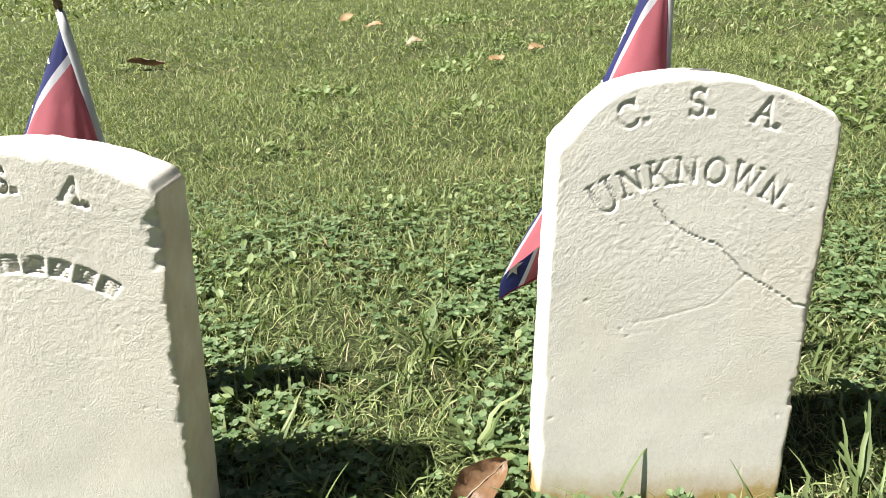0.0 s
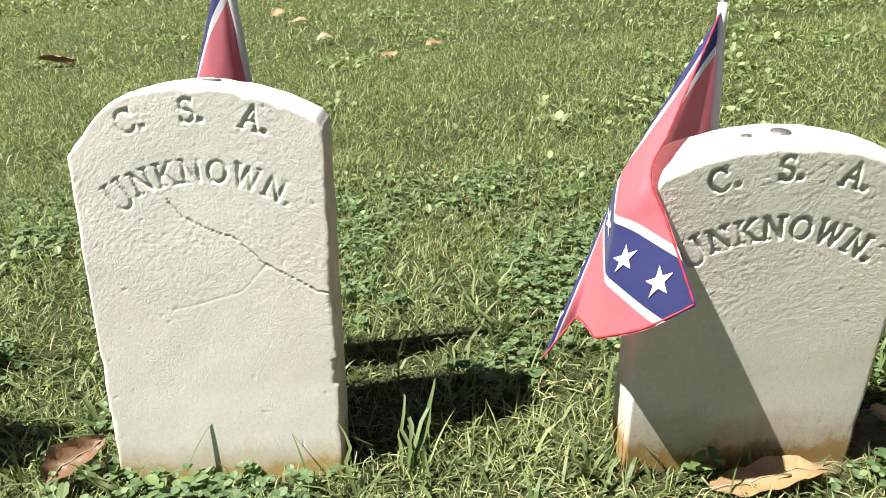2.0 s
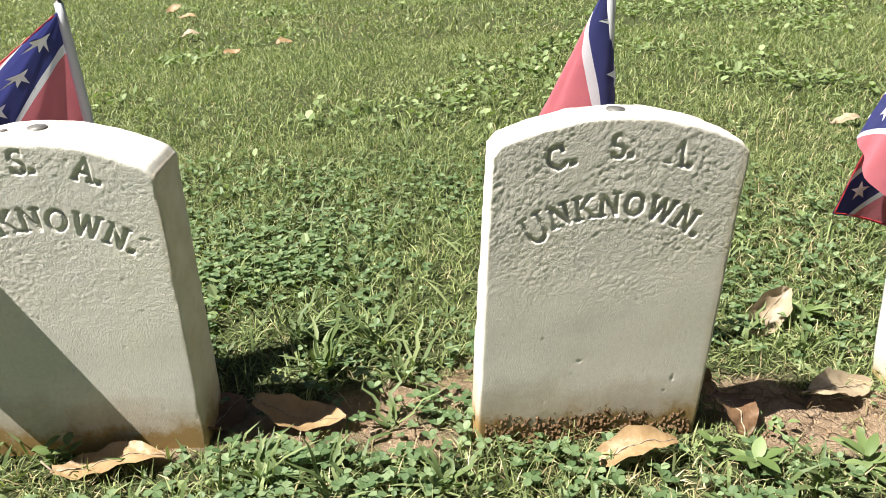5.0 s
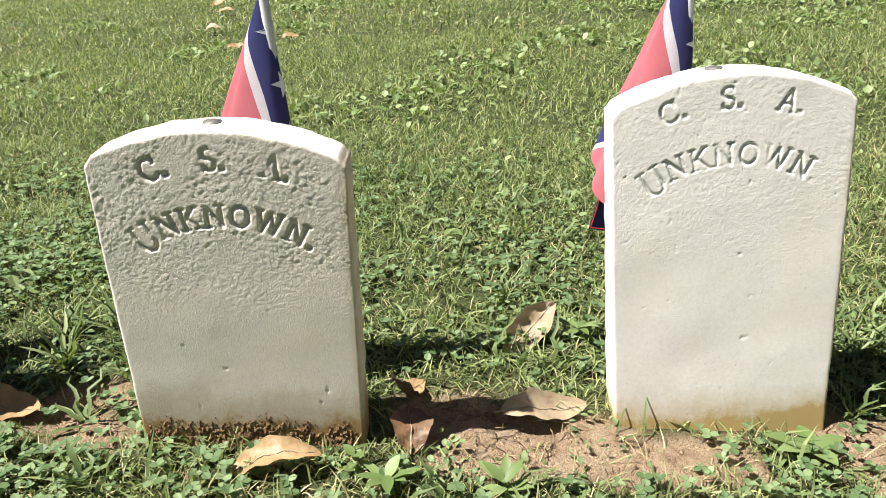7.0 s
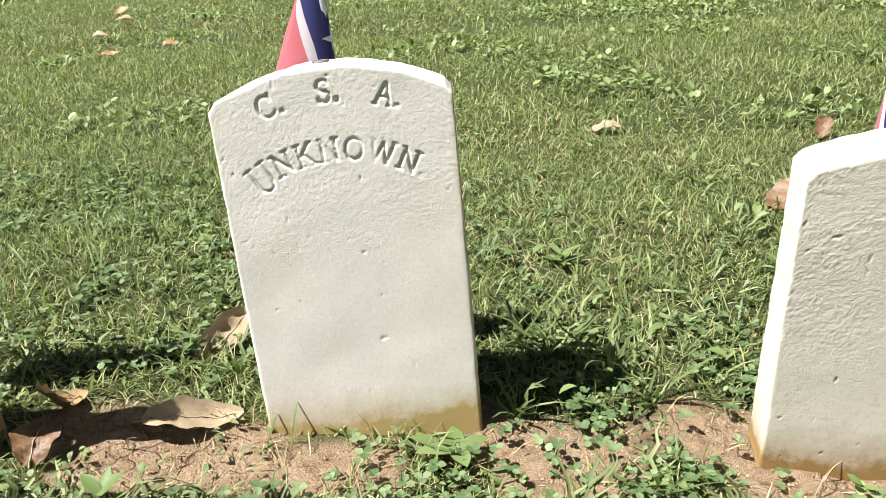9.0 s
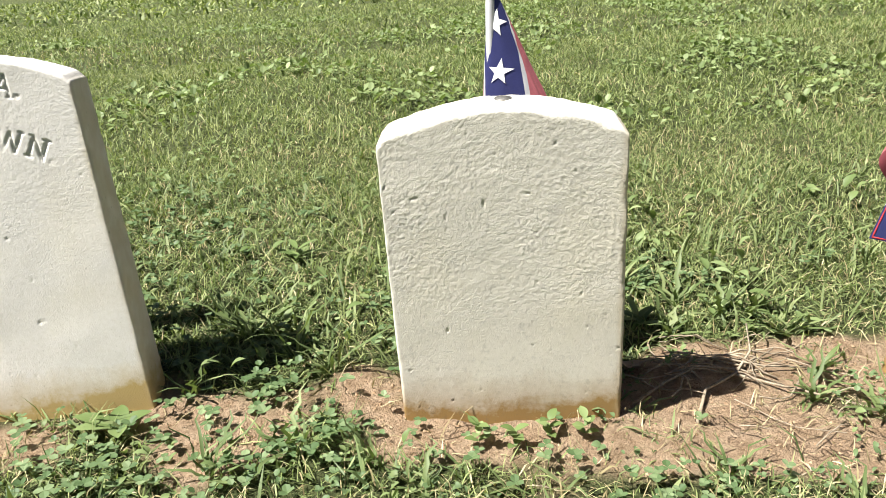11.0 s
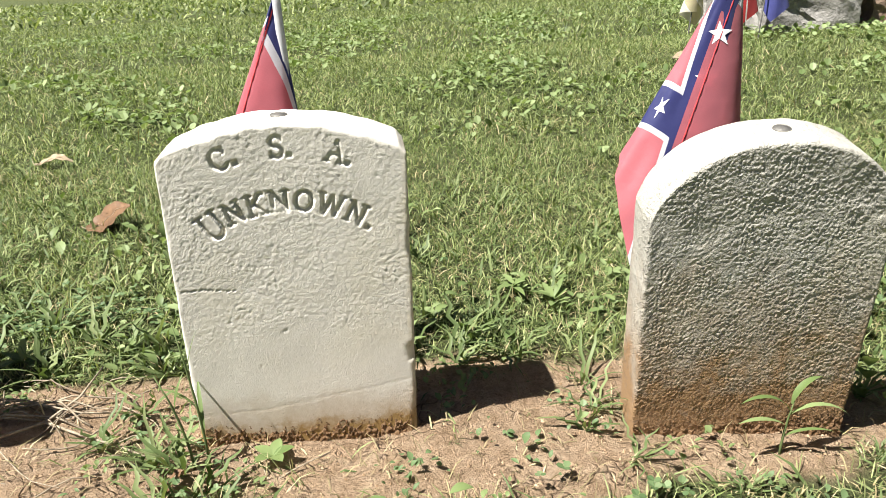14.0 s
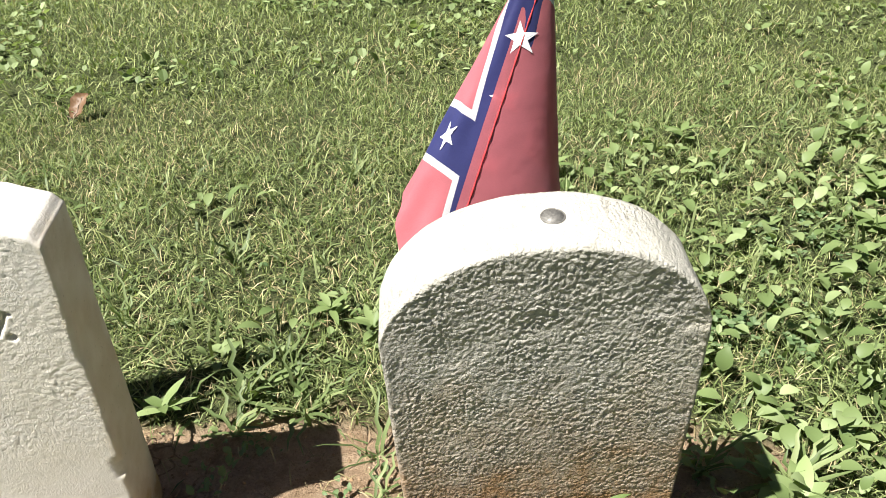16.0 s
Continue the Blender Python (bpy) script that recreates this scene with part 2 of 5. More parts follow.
HOIST, FLY = 0.305, 0.457
BETA = math.atan2(HOIST, FLY)


def flag_cloth(name, field, cross, border):
    """Printed cotton: diagonal cross with a border on a plain field, with weave and sewn hems."""
    m = Mat(name)
    sep = m.t.nodes.new("ShaderNodeSeparateXYZ")
    m.link(m.coord("UV"), sep.inputs[0])
    x, y = m.math("MULTIPLY", sep.outputs[0], FLY), m.math("MULTIPLY", sep.outputs[1], HOIST)
    xs = m.math("MULTIPLY", x, math.sin(BETA))
    yc = m.math("MULTIPLY", y, math.cos(BETA))
    d1 = m.math("ABSOLUTE", m.math("SUBTRACT", xs, yc))
    d2 = m.math("ABSOLUTE", m.math("SUBTRACT", m.math("ADD", xs, yc), FLY * math.sin(BETA)))
    d = m.math("MINIMUM", d1, d2)
    col = m.mix(m.math("LESS_THAN", d, 0.040), field, border)
    col = m.mix(m.math("LESS_THAN", d, 0.0308), col, cross)
    weave = m.noise(900, 2, 0.5)
    col = m.mix(0.22, col, m.ramp(weave, (0.35, (0.6, 0.6, 0.6)), (0.65, (1.15, 1.15, 1.15))), "MULTIPLY")
    fade = m.noise(12, 3, 0.5)
    col = m.mix(0.3, col, m.ramp(fade, (0.35, (0.8, 0.8, 0.8)), (0.65, (1.2, 1.2, 1.2))), "MULTIPLY")
    m.bump(m.math("ADD", m.noise(45, 3, 0.5), m.math("MULTIPLY", weave, 0.1)), 0.25, 0.004)
    m.done(col, 0.55, 0, 0.35)
    m.b.inputs["Sheen Weight"].default_value = 0.25
    return m.thin(col, 0.42)


CLOTH = flag_cloth("flag_cloth", (0.60, 0.17, 0.20), (0.038, 0.044, 0.17), (0.74, 0.74, 0.77))
HEM = Mat("red_hem").done((0.4, 0.03, 0.035), 0.6)
STAR = Mat("white_star").done((0.8, 0.8, 0.82), 0.6)
RED_CLOTH = flag_cloth("red_white_cloth", (0.5, 0.04, 0.04), (0.5, 0.04, 0.04), (0.75, 0.74, 0.7))
BLUE_CLOTH = flag_cloth("blue_cloth", (0.09, 0.1, 0.36), (0.11, 0.12, 0.4), (0.09, 0.1, 0.36))
PALE_CLOTH = flag_cloth("pale_cloth", (0.7, 0.66, 0.52), (0.62, 0.55, 0.34), (0.75, 0.74, 0.7))

rk = Mat("rough_grey_stone")
rk.bump(rk.math("ADD", rk.noise(9, 6, 0.7), rk.math("MULTIPLY", rk.noise(60, 4, 0.7), 0.3)), 1.0, 0.05)
ROCK = rk.done(rk.ramp(rk.noise(7, 7, 0.7), (0.3, (0.2, 0.19, 0.17)), (0.55, (0.36, 0.34, 0.31)), (0.75, (0.5, 0.48, 0.43))), 0.9)
rk2 = Mat("rough_brown_stone")
rk2.bump(rk2.noise(12, 6, 0.7), 1.0, 0.04)
ROCK_BROWN = rk2.done(rk2.ramp(rk2.noise(9, 6, 0.7), (0.3, (0.14, 0.085, 0.055)), (0.7, (0.36, 0.26, 0.19))), 0.9)


# ---- the ground ----
def ground_height(x, y):
    """Lawn: the row runs gently downhill to the right, the ground behind it is nearly level."""
    xc = np.clip(x, -6, 12)
    w = np.clip(y / 3.5, 0, 1)
    row = np.interp(xc, [-6, -0.4, 0.35, 1.0, 1.7, 2.35, 3.03, 3.8, 4.42, 6, 12], [0.12, 0.092, 0.083, 0.07, 0.056, 0.014, -0.026, -0.05, -0.067, -0.1, -0.12])
    z = row * (1 - w) + (0.05 + 0.01 * xc) * w
    near = np.exp(-np.maximum(np.hypot((x - 2.4) / 4.5, y / 3.0) - 1, 0) * 2)
    z = z + near * (0.012 * fractal(x * 2.1, y * 2.1, 11, 2) + bareness(x, y) * 0.016 * fractal(x * 16, y * 16, 15, 4))
    return z


def bareness(x, y):
    """1 where the soil lies open along the foot of the row, 0 in closed turf."""
    along = np.interp(x, [-1.5, 0.9, 1.25, 1.9, 2.2, 2.9, 3.3, 4.5, 4.72, 5.0], [0.0, 0.05, 0.42, 0.62, 0.6, 0.72, 1.0, 1.0, 0.5, 0.0])
    front = np.interp(x, [0, 1.5, 3, 4, 4.7], [-0.08, -0.08, -0.08, -0.16, -0.17])
    back = np.interp(x, [0, 1.5, 2.6, 3.2, 4.4], [0.08, 0.11, 0.13, 0.20, 0.19])
    band = smooth(-0.1, 0.06, y - front) * smooth(-0.1, 0.08, back - y)
    v = along * band * 1.4 - 0.56 + 1.0 * fractal(x * 6.5, y * 6.5, 21, 4)
    spots = smooth(0.5, 0.75, fractal(x * 3.1, y * 3.1, 31, 3)) * np.exp(-((y + 0.15) / 0.5) ** 2) * 0.7
    return np.clip(np.maximum(smooth(0.0, 0.4, v) * (band > 0), spots * (x > 0.6)), 0, 1)


def spread(lo, hi, step, far, grow=1.35):
    core = np.arange(lo, hi + step, step)
    tail, d = [], step
    while sum(tail) < far:
        d *= grow
        tail.append(d)
    right = core[-1] + np.cumsum(tail)
    left = core[0] - np.cumsum(tail)
    return np.concatenate([left[::-1], core, right])


gx, gy = spread(-1.0, 5.6, 0.016, 1500), spread(-0.75, 1.1, 0.016, 1500)
GX, GY = np.meshgrid(gx, gy)
GZ = ground_height(GX, GY)
nx, ny = len(gx), len(gy)
idx = np.arange(nx * ny).reshape(ny, nx)
quads = np.stack([idx[:-1, :-1], idx[:-1, 1:], idx[1:, 1:], idx[1:, :-1]], -1).reshape(-1, 4)
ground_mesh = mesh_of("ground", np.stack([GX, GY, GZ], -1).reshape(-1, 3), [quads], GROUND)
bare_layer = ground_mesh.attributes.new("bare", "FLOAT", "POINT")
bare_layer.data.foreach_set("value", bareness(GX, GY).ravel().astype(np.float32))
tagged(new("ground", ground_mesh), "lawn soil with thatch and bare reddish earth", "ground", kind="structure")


def height_at(x, y):
    return float(ground_height(np.array([float(x)]), np.array([float(y)]))[0])


# ---- gravestones ----
def arc_points(cx, cz, rx, rz, a0, a1, steps=9):
    return [(cx + rx * math.cos(radians(a0 + (a1 - a0) * i / steps)), cz + rz * math.sin(radians(a0 + (a1 - a0) * i / steps))) for i in range(steps + 1)]


# each letter: width, and strokes in a box one high, with its serifs
LETTERS = {
    "C": (0.8, [arc_points(0.42, 0.5, 0.38, 0.48, 48, 312, 14), [(0.67, 0.86), (0.72, 0.98), (0.72, 0.72)], [(0.67, 0.14), (0.74, 0.22)]]),
    "S": (0.62, [arc_points(0.31, 0.74, 0.24, 0.24, 30, 265, 10) + arc_points(0.31, 0.26, 0.26, 0.25, 85, -150, 10), [(0.53, 0.98), (0.53, 0.78)], [(0.06, 0.02), (0.06, 0.24)]]),
    "A": (0.85, [[(0.1, 0.0), (0.43, 1.0), (0.76, 0.0)], [(0.22, 0.36), (0.64, 0.36)], [(0.0, 0.0), (0.22, 0.0)], [(0.64, 0.0), (0.88, 0.0)]]),
    "U": (0.85, [[(0.15, 1.0), (0.15, 0.35)] + arc_points(0.43, 0.33, 0.28, 0.33, 180, 360, 9) + [(0.71, 1.0)], [(0.0, 1.0), (0.3, 1.0)], [(0.58, 1.0), (0.84, 1.0)]]),
    "N": (0.9, [[(0.14, 0.0), (0.14, 1.0), (0.76, 0.0), (0.76, 1.0)], [(0.0, 0.0), (0.28, 0.0)], [(0.0, 1.0), (0.16, 1.0)], [(0.62, 1.0), (0.9, 1.0)]]),
    "K": (0.85, [[(0.14, 0.0), (0.14, 1.0)], [(0.72, 1.0), (0.16, 0.42)], [(0.34, 0.58), (0.76, 0.0)], [(0.0, 0.0), (0.28, 0.0)], [(0.0, 1.0), (0.28, 1.0)], [(0.6, 1.0), (0.84, 1.0)], [(0.62, 0.0), (0.88, 0.0)]]),
    "O": (0.9, [arc_points(0.45, 0.5, 0.38, 0.48, 0, 360, 18)]),
    "W": (1.2, [[(0.1, 1.0), (0.34, 0.0), (0.6, 0.95), (0.86, 0.0), (1.1, 1.0)], [(0.0, 1.0), (0.22, 1.0)], [(0.98, 1.0), (1.2, 1.0)]]),
    ".": (0.3, [[(0.06, 0.04), (0.2, 0.04), (0.2, 0.15), (0.06, 0.15)]]),
}


def inscription(text, cz, radius, size, pitch, gap=0.0, initial=1.0):
    """Stroke segments of a line of capitals set on an arc that bends down at both ends; cz is the height of its middle."""
    segs, spans, run = [], [], 0.0
    for ch in text:
        high = size * (1.0 if spans else initial)
        w = gap if ch == " " else LETTERS[ch][0] * high + pitch
        spans.append((ch, run, w, high))
        run += w
    for ch, start, w, high in spans:
        if ch == " ":
            continue
        lw = LETTERS[ch][0]
        a = (start + w / 2 - run / 2) / radius
        ca, sa = math.cos(a), math.sin(a)
        for stroke in LETTERS[ch][1]:
            pts = []
            for px, pz in stroke:
                lx, lz = (px - lw / 2) * high, (pz - 0.5) * size + (pz - 0.8) * (high - size) + radius
                pts.append((lx * ca + lz * sa, -lx * sa + lz * ca - radius + cz))
            weight = 0.7 if len(stroke) == 2 and math.dist(*stroke) < 0.31 else 1.0
            segs += [(*pts[i], *pts[i + 1], weight) for i in range(len(pts) - 1)]
    return segs


def arc_bars(cz, radius, size, spans):
    """Plain curved bars in place of words, as stroke segments."""
    segs = []
    for s0, s1 in spans:
        for k in (-0.4, -0.2, 0.0, 0.2, 0.4):
            a = np.linspace(s0 / radius, s1 / radius, 14)
            p = [(math.sin(t) * (radius + k * size), math.cos(t) * (radius + k * size) - radius + cz) for t in a]
            segs += [(*p[i], *p[i + 1], 1.0) for i in range(13)]
    return segs


def carve(x, z, segs, half, deep):
    """Depth of V-cut strokes at the points."""
    best = np.full(x.shape, 9.0)
    for x0, z0, x1, z1, *weight in segs:
        near = (x > min(x0, x1) - half * 2) & (x < max(x0, x1) + half * 2) & (z > min(z0, z1) - half * 2) & (z < max(z0, z1) + half * 2)
        if not near.any():
            continue
        px, pz = x[near], z[near]
        dx, dz = x1 - x0, z1 - z0
        w = np.clip(((px - x0) * dx + (pz - z0) * dz) / (dx * dx + dz * dz + 1e-12), 0, 1)
        best[near] = np.minimum(best[near], np.hypot(px - x0 - w * dx, pz - z0 - w * dz) / (weight[0] if weight else 1.0))
    return deep * (1 - smooth(half * 0.3, half * 1.05, best))


def gravestone(base, yaw, back, right, width, shoulder, rise, thick, material, label, segs=(), deep=0.0028, half=0.0031,
               rough=0.0007, pit=0.0, smooth_from=0.5, cracks=(), faint=(), dents=(), chip=None, round_top=False, ragged=0.0022, notches=(), grain_cell=415, seed=1):
    """An upright slab with a curved top, worn edges, eroded face and cut lettering. Local x to the right, y into the slab, z up from the grass."""
    top = shoulder + rise
    foot = -0.14
    fine = 0.00115 if grain_cell < 400 else 0.0019
    cols = int(width / fine)
    u = np.linspace(-1, 1, cols)
    hw = width / 2
    lo = 0.20 if not round_top else 0.1
    rows = np.concatenate([np.linspace(foot, lo, int((lo - foot) / 0.0026), endpoint=False), np.linspace(lo, top, int((top - lo) / (fine - 0.0001)))])
    tz = (rows - foot) / (top - foot)
    X = np.repeat((u * hw)[None], len(rows), 0)
    if round_top:
        crown = shoulder + rise * np.sqrt(np.clip(1 - (np.abs(u) * 0.985) ** 2.15, 0, 1))
    else:
        crown = shoulder + rise * (1 - u ** 2)
        crown = crown - 0.006 * smooth(0.93, 1.0, np.abs(u))
    if chip:
        side, start, drop = chip
        crown = crown - drop * smooth(start, 1.0, side * u) ** 1.3
    crown = crown + 0.0012 * fractal(u * 9 + seed, u * 0 + seed, seed, 3)
    Z = foot + (crown - foot)[None, :] * tz[:, None]
    X = X * (1 - 0.02 * smooth(0.1, top, Z)) + 0.0009 * fractal(Z * 40, X * 0 + np.sign(X) * 3, seed + 2, 3) * smooth(0.9, 1.0, np.abs(X) / hw)
    edge = np.minimum(hw - np.abs(X * 1.0), (crown[None, :] - Z) * 0.92)
    edge = np.maximum(edge, 0)
    wear = 0.0038 + ragged * np.clip(fractal(X * 30 + 5, Z * 22, seed + 4, 3) + 0.15, 0, 1) * 1.6
    for nz, nh, nd in notches:
        rim = (Z - nz) / nh + 0.5 * fractal(X * 40, Z * 60, seed + 40, 3)
        wear = wear + nd * (1 - smooth(0.72, 1.0, np.abs(rim))) * (0.7 + 0.6 * fractal(X * 60, Z * 110, seed + 41, 3)) * (X > 0)
    e = np.clip(1 - edge / wear, 0, 1)
    Y = wear * (1 - np.sqrt(np.clip(1 - e * e, 0, 1)))
    # eroded upper face, smoother where the slab once stood in the earth
    coarse = smooth(smooth_from - 0.14, smooth_from + 0.12, Z / top + 0.06 * fractal(X * 12, Z * 12, seed + 9, 2))
    Y = Y + rough * (0.2 + 0.8 * coarse) * (0.07 * fractal(X * 120, Z * 130, seed + 5, 2) + 0.6 * value_noise(X * grain_cell, Z * grain_cell * 0.975, seed + 6) * (0.6 + 0.5 * fractal(X * 40, Z * 40, seed + 17, 2)))
    Y = Y + 0.0004 * fractal(X * 17, Z * 17, seed + 7, 2) + 0.0010 * fractal(X * 5, Z * 5, seed + 8, 2)
    dots = fractal(X * 120, Z * 110, seed + 12, 1)
    Y = Y + (0.0009 + pit) * smooth(0.9, 0.99, dots)
    if pit:
        Y = Y + pit * 1.2 * smooth(0.1, 0.6, fractal(X * 60, Z * 45, seed + 14, 2)) * smooth(-0.1, 0.5, fractal(X * 9 + 1, Z * 6, seed + 15, 2) - 1.2 * np.abs(X / hw + 0.15)) * coarse
    if len(segs):
        wob = 0.9 + 1.2 * fractal(X * 48, Z * 48, seed + 16, 2)
        Y = Y + carve(X, Z, segs, half, deep) * np.clip(wob, 0.05, 1.3)
    if len(cracks):
        Y = Y + carve(X + 0.0012 * fractal(X * 160, Z * 160, seed + 20, 2), Z + 0.0016 * fractal(X * 110, Z * 110, seed + 21, 2), cracks, 0.0008, 0.0022)
    for dx, dz, dr, dd in dents:
        Y = Y + dd * (1 - smooth(0.25, 1.0, np.hypot(X - dx, (Z - dz) * 1.3) / dr * (1 + 0.5 * fractal(X * 50, Z * 50, seed + 25, 3))))
    if len(faint):
        Y = Y + carve(X, Z + 0.0016 * fractal(X * 60, Z * 60, seed + 22, 2), faint, 0.0015, 0.00035)
    front = np.stack([X, Y, Z], -1)
    nr, nc = X.shape
    verts = [front.reshape(-1, 3)]
    idx = np.arange(nr * nc).reshape(nr, nc)
    quads = [np.stack([idx[:-1, :-1], idx[:-1, 1:], idx[1:, 1:], idx[1:, :-1]], -1).reshape(-1, 4)]
    loop = np.concatenate([idx[0, :], idx[1:, -1], idx[-1, -2::-1], idx[-2:0:-1, 0]])
    ring = verts[0][loop]
    prev, count = loop, nr * nc
    steps = np.array([0.18, 0.36, 0.54, 0.72, 0.88, 0.96, 1.0]) * thick
    mid = np.array([0.0, 0.0, top * 0.5])
    for k, dep in enumerate(steps):
        shrink = 0.004 * smooth(thick - 0.012, thick, dep) ** 2
        p = ring.copy()
        p[:, 1] = np.maximum(dep, ring[:, 1] + 0.001 * (k + 1))
        lump = 0.0013 * fractal(p[:, 0] * 40 + k * 1.3, p[:, 2] * 40 + k * 0.9, seed + 30, 3) * (0 < k < 6)
        way = p - mid
        way[:, 1] = 0
        way /= np.linalg.norm(way, axis=1)[:, None] + 1e-9
        p = p + way * (lump - shrink)[:, None]
        now = count + np.arange(len(loop))
        nxt_prev, nxt_now = np.roll(prev, -1), np.roll(now, -1)
        quads.append(np.stack([prev, now, nxt_now, nxt_prev], -1))
        verts.append(p)
        prev, count = now, count + len(loop)
    verts.append(np.array([[0, thick, top * 0.5]]))
    caps = np.stack([prev, np.full(len(prev), count), np.roll(prev, -1)], -1)
    me = mesh_of("gravestone", np.concatenate(verts), [np.concatenate(quads), caps], material)
    thing = new("gravestone", None)
    thing.matrix_world = pose(*base, 0, 0, yaw) @ pose(0, 0, 0, -back, 0, 0) @ pose(0, 0, 0, 0, right, 0)
    part("slab", me, thing)
    tagged(thing, label, "gravestone", "gravestones in a row")
    return thing, top


def crust(thing, width, thick, high, seed):
    """Splashed clay that clings to the foot of a slab, as a bumpy skin."""
    n, m = 300, 56
    u = np.linspace(-0.97, 0.97, n)
    rows = np.linspace(0, 1, m)
    X = np.repeat((u * width / 2)[None], m, 0)
    Z = np.repeat((-0.03 + (high + 0.03) * rows)[:, None], n, 1)
    lump = 0.0042 * (0.95 - 1.6 * np.clip(Z / high, 0, 1) + 0.5 * fractal(X * 26, Z * 20, seed + 2, 2) + 0.75 * fractal(X * 300, Z * 300, seed + 3, 2))
    Y = 0.0006 - np.clip(lump, -0.004, 0.006)
    Y[0] = Y[0] - 0.006
    idx = np.arange(n * m).reshape(m, n)
    quads = np.stack([idx[:-1, :-1], idx[:-1, 1:], idx[1:, 1:], idx[1:, :-1]], -1).reshape(-1, 4)
    part("clay_crust", mesh_of("clay_crust", np.stack([X, Y, Z], -1).reshape(-1, 3), [quads], CRUST), thing, "splashed red-brown clay crust")


def lettering(top, drop=0.036):
    return inscription("C.  S.  A.", top - drop, 0.24, 0.0275, 0.003, 0.0198) + inscription("UNKNOWN.", top - drop - 0.072, 0.19, 0.0275, 0.0063, initial=1.3)


CREAM, CLAY, CLAY_RED = (0.76, 0.72, 0.63), (0.42, 0.30, 0.11), (0.31, 0.19, 0.06)
T = 0.09
stones = []
s, top = gravestone((-0.378, -0.135, 0.078), 2, 3.5, 4.6, 0.305, 0.489, 0.036, T, marble("marble_cream", CREAM, CLAY, 0.085, grain=0.2, shade_grime=(0.150, 0.5, (0.44, 0.34, 0.19))),
                    "cream marble gravestone with ragged edge and worn lettering",
                    inscription("C.  S.  A.", 0.494, 0.24, 0.0255, 0.003, 0.0195) + arc_bars(0.405, 0.175, 0.020, [(-0.125 + 0.0262 * k, -0.108 + 0.0262 * k) for k in range(9)]),
                    0.0042, 0.0026, 0.0006, ragged=0.008, notches=[(0.428, 0.040, 0.015), (0.345, 0.045, 0.006), (0.287, 0.025, 0.009), (0.185, 0.055, 0.005)], seed=3)
stones.append((s, top))
crack = [(-0.043, 0.408), (-0.024, 0.384), (0.002, 0.37), (0.034, 0.358), (0.068, 0.323), (0.097, 0.306), (0.131, 0.285), (0.152, 0.281)]
crack2 = [(-0.051, 0.262), (-0.001, 0.274), (0.04, 0.287), (0.07, 0.321)]
faint = [(*crack2[i], *crack2[i + 1]) for i in range(len(crack2) - 1)]
cracks = [(*c[i], *c[i + 1]) for c in (crack,) for i in range(len(c) - 1)]
s, top = gravestone((0.334, -0.046, 0.075), 3.5, 3.6, 4.0, 0.307, 0.498, 0.043, T, marble("marble_ivory", (0.770, 0.736, 0.658), CLAY, 0.07, grain=0.15, shade_grime=(0.151, 0.5, (0.44, 0.34, 0.19))),
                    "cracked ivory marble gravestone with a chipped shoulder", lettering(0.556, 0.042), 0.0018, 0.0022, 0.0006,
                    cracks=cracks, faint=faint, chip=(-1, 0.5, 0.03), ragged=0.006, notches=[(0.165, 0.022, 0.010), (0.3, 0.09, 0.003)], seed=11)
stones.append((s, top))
s, top = gravestone((1.018, -0.050, 0.062), 0.3, -3.6, 2.4, 0.298, 0.423, 0.037, T, marble("marble_buff", (0.741, 0.702, 0.607), CLAY_RED, 0.11, 0.1, shade_grime=(0.1465, 0.5, (0.44, 0.34, 0.19))),
                    "buff marble gravestone stained brown at the foot", lettering(0.475, 0.04), 0.0042, 0.0025, 0.0007, ragged=0.004, seed=23)
stones.append((s, top))
s, top = gravestone((1.695, -0.045, 0.05), 6.0, -2.7, 3.3, 0.311, 0.430, 0.036, 0.06, marble("marble_tan", (0.741, 0.687, 0.591), CLAY_RED, 0.12, shade_grime=(0.149, 0.5, (0.44, 0.34, 0.19))),
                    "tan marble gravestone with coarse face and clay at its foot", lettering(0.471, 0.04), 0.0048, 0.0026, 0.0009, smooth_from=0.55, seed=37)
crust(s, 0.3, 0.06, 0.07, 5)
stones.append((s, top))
s, top = gravestone((2.3535, 0.0795, 0.005), 4.0, 2.6, -2.2, 0.304, 0.484, 0.037, 0.078, marble("marble_white", (0.790, 0.756, 0.701), CLAY, 0.08, grain=0.12, shade_grime=(0.1495, 0.5, (0.44, 0.34, 0.19))),
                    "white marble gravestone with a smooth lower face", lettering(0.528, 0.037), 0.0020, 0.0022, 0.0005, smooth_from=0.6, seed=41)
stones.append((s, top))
s, top = gravestone((3.035, 0.027, -0.035), -6.9, -4.5, -0.8, 0.316, 0.441, 0.033, 0.075, marble("marble_blank", (0.751, 0.707, 0.612), CLAY_RED, 0.09, 0.2, shade_grime=(0.1535, 0.5, (0.44, 0.34, 0.19))),
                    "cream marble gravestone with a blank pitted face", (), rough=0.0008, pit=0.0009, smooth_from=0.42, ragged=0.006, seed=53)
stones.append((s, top))
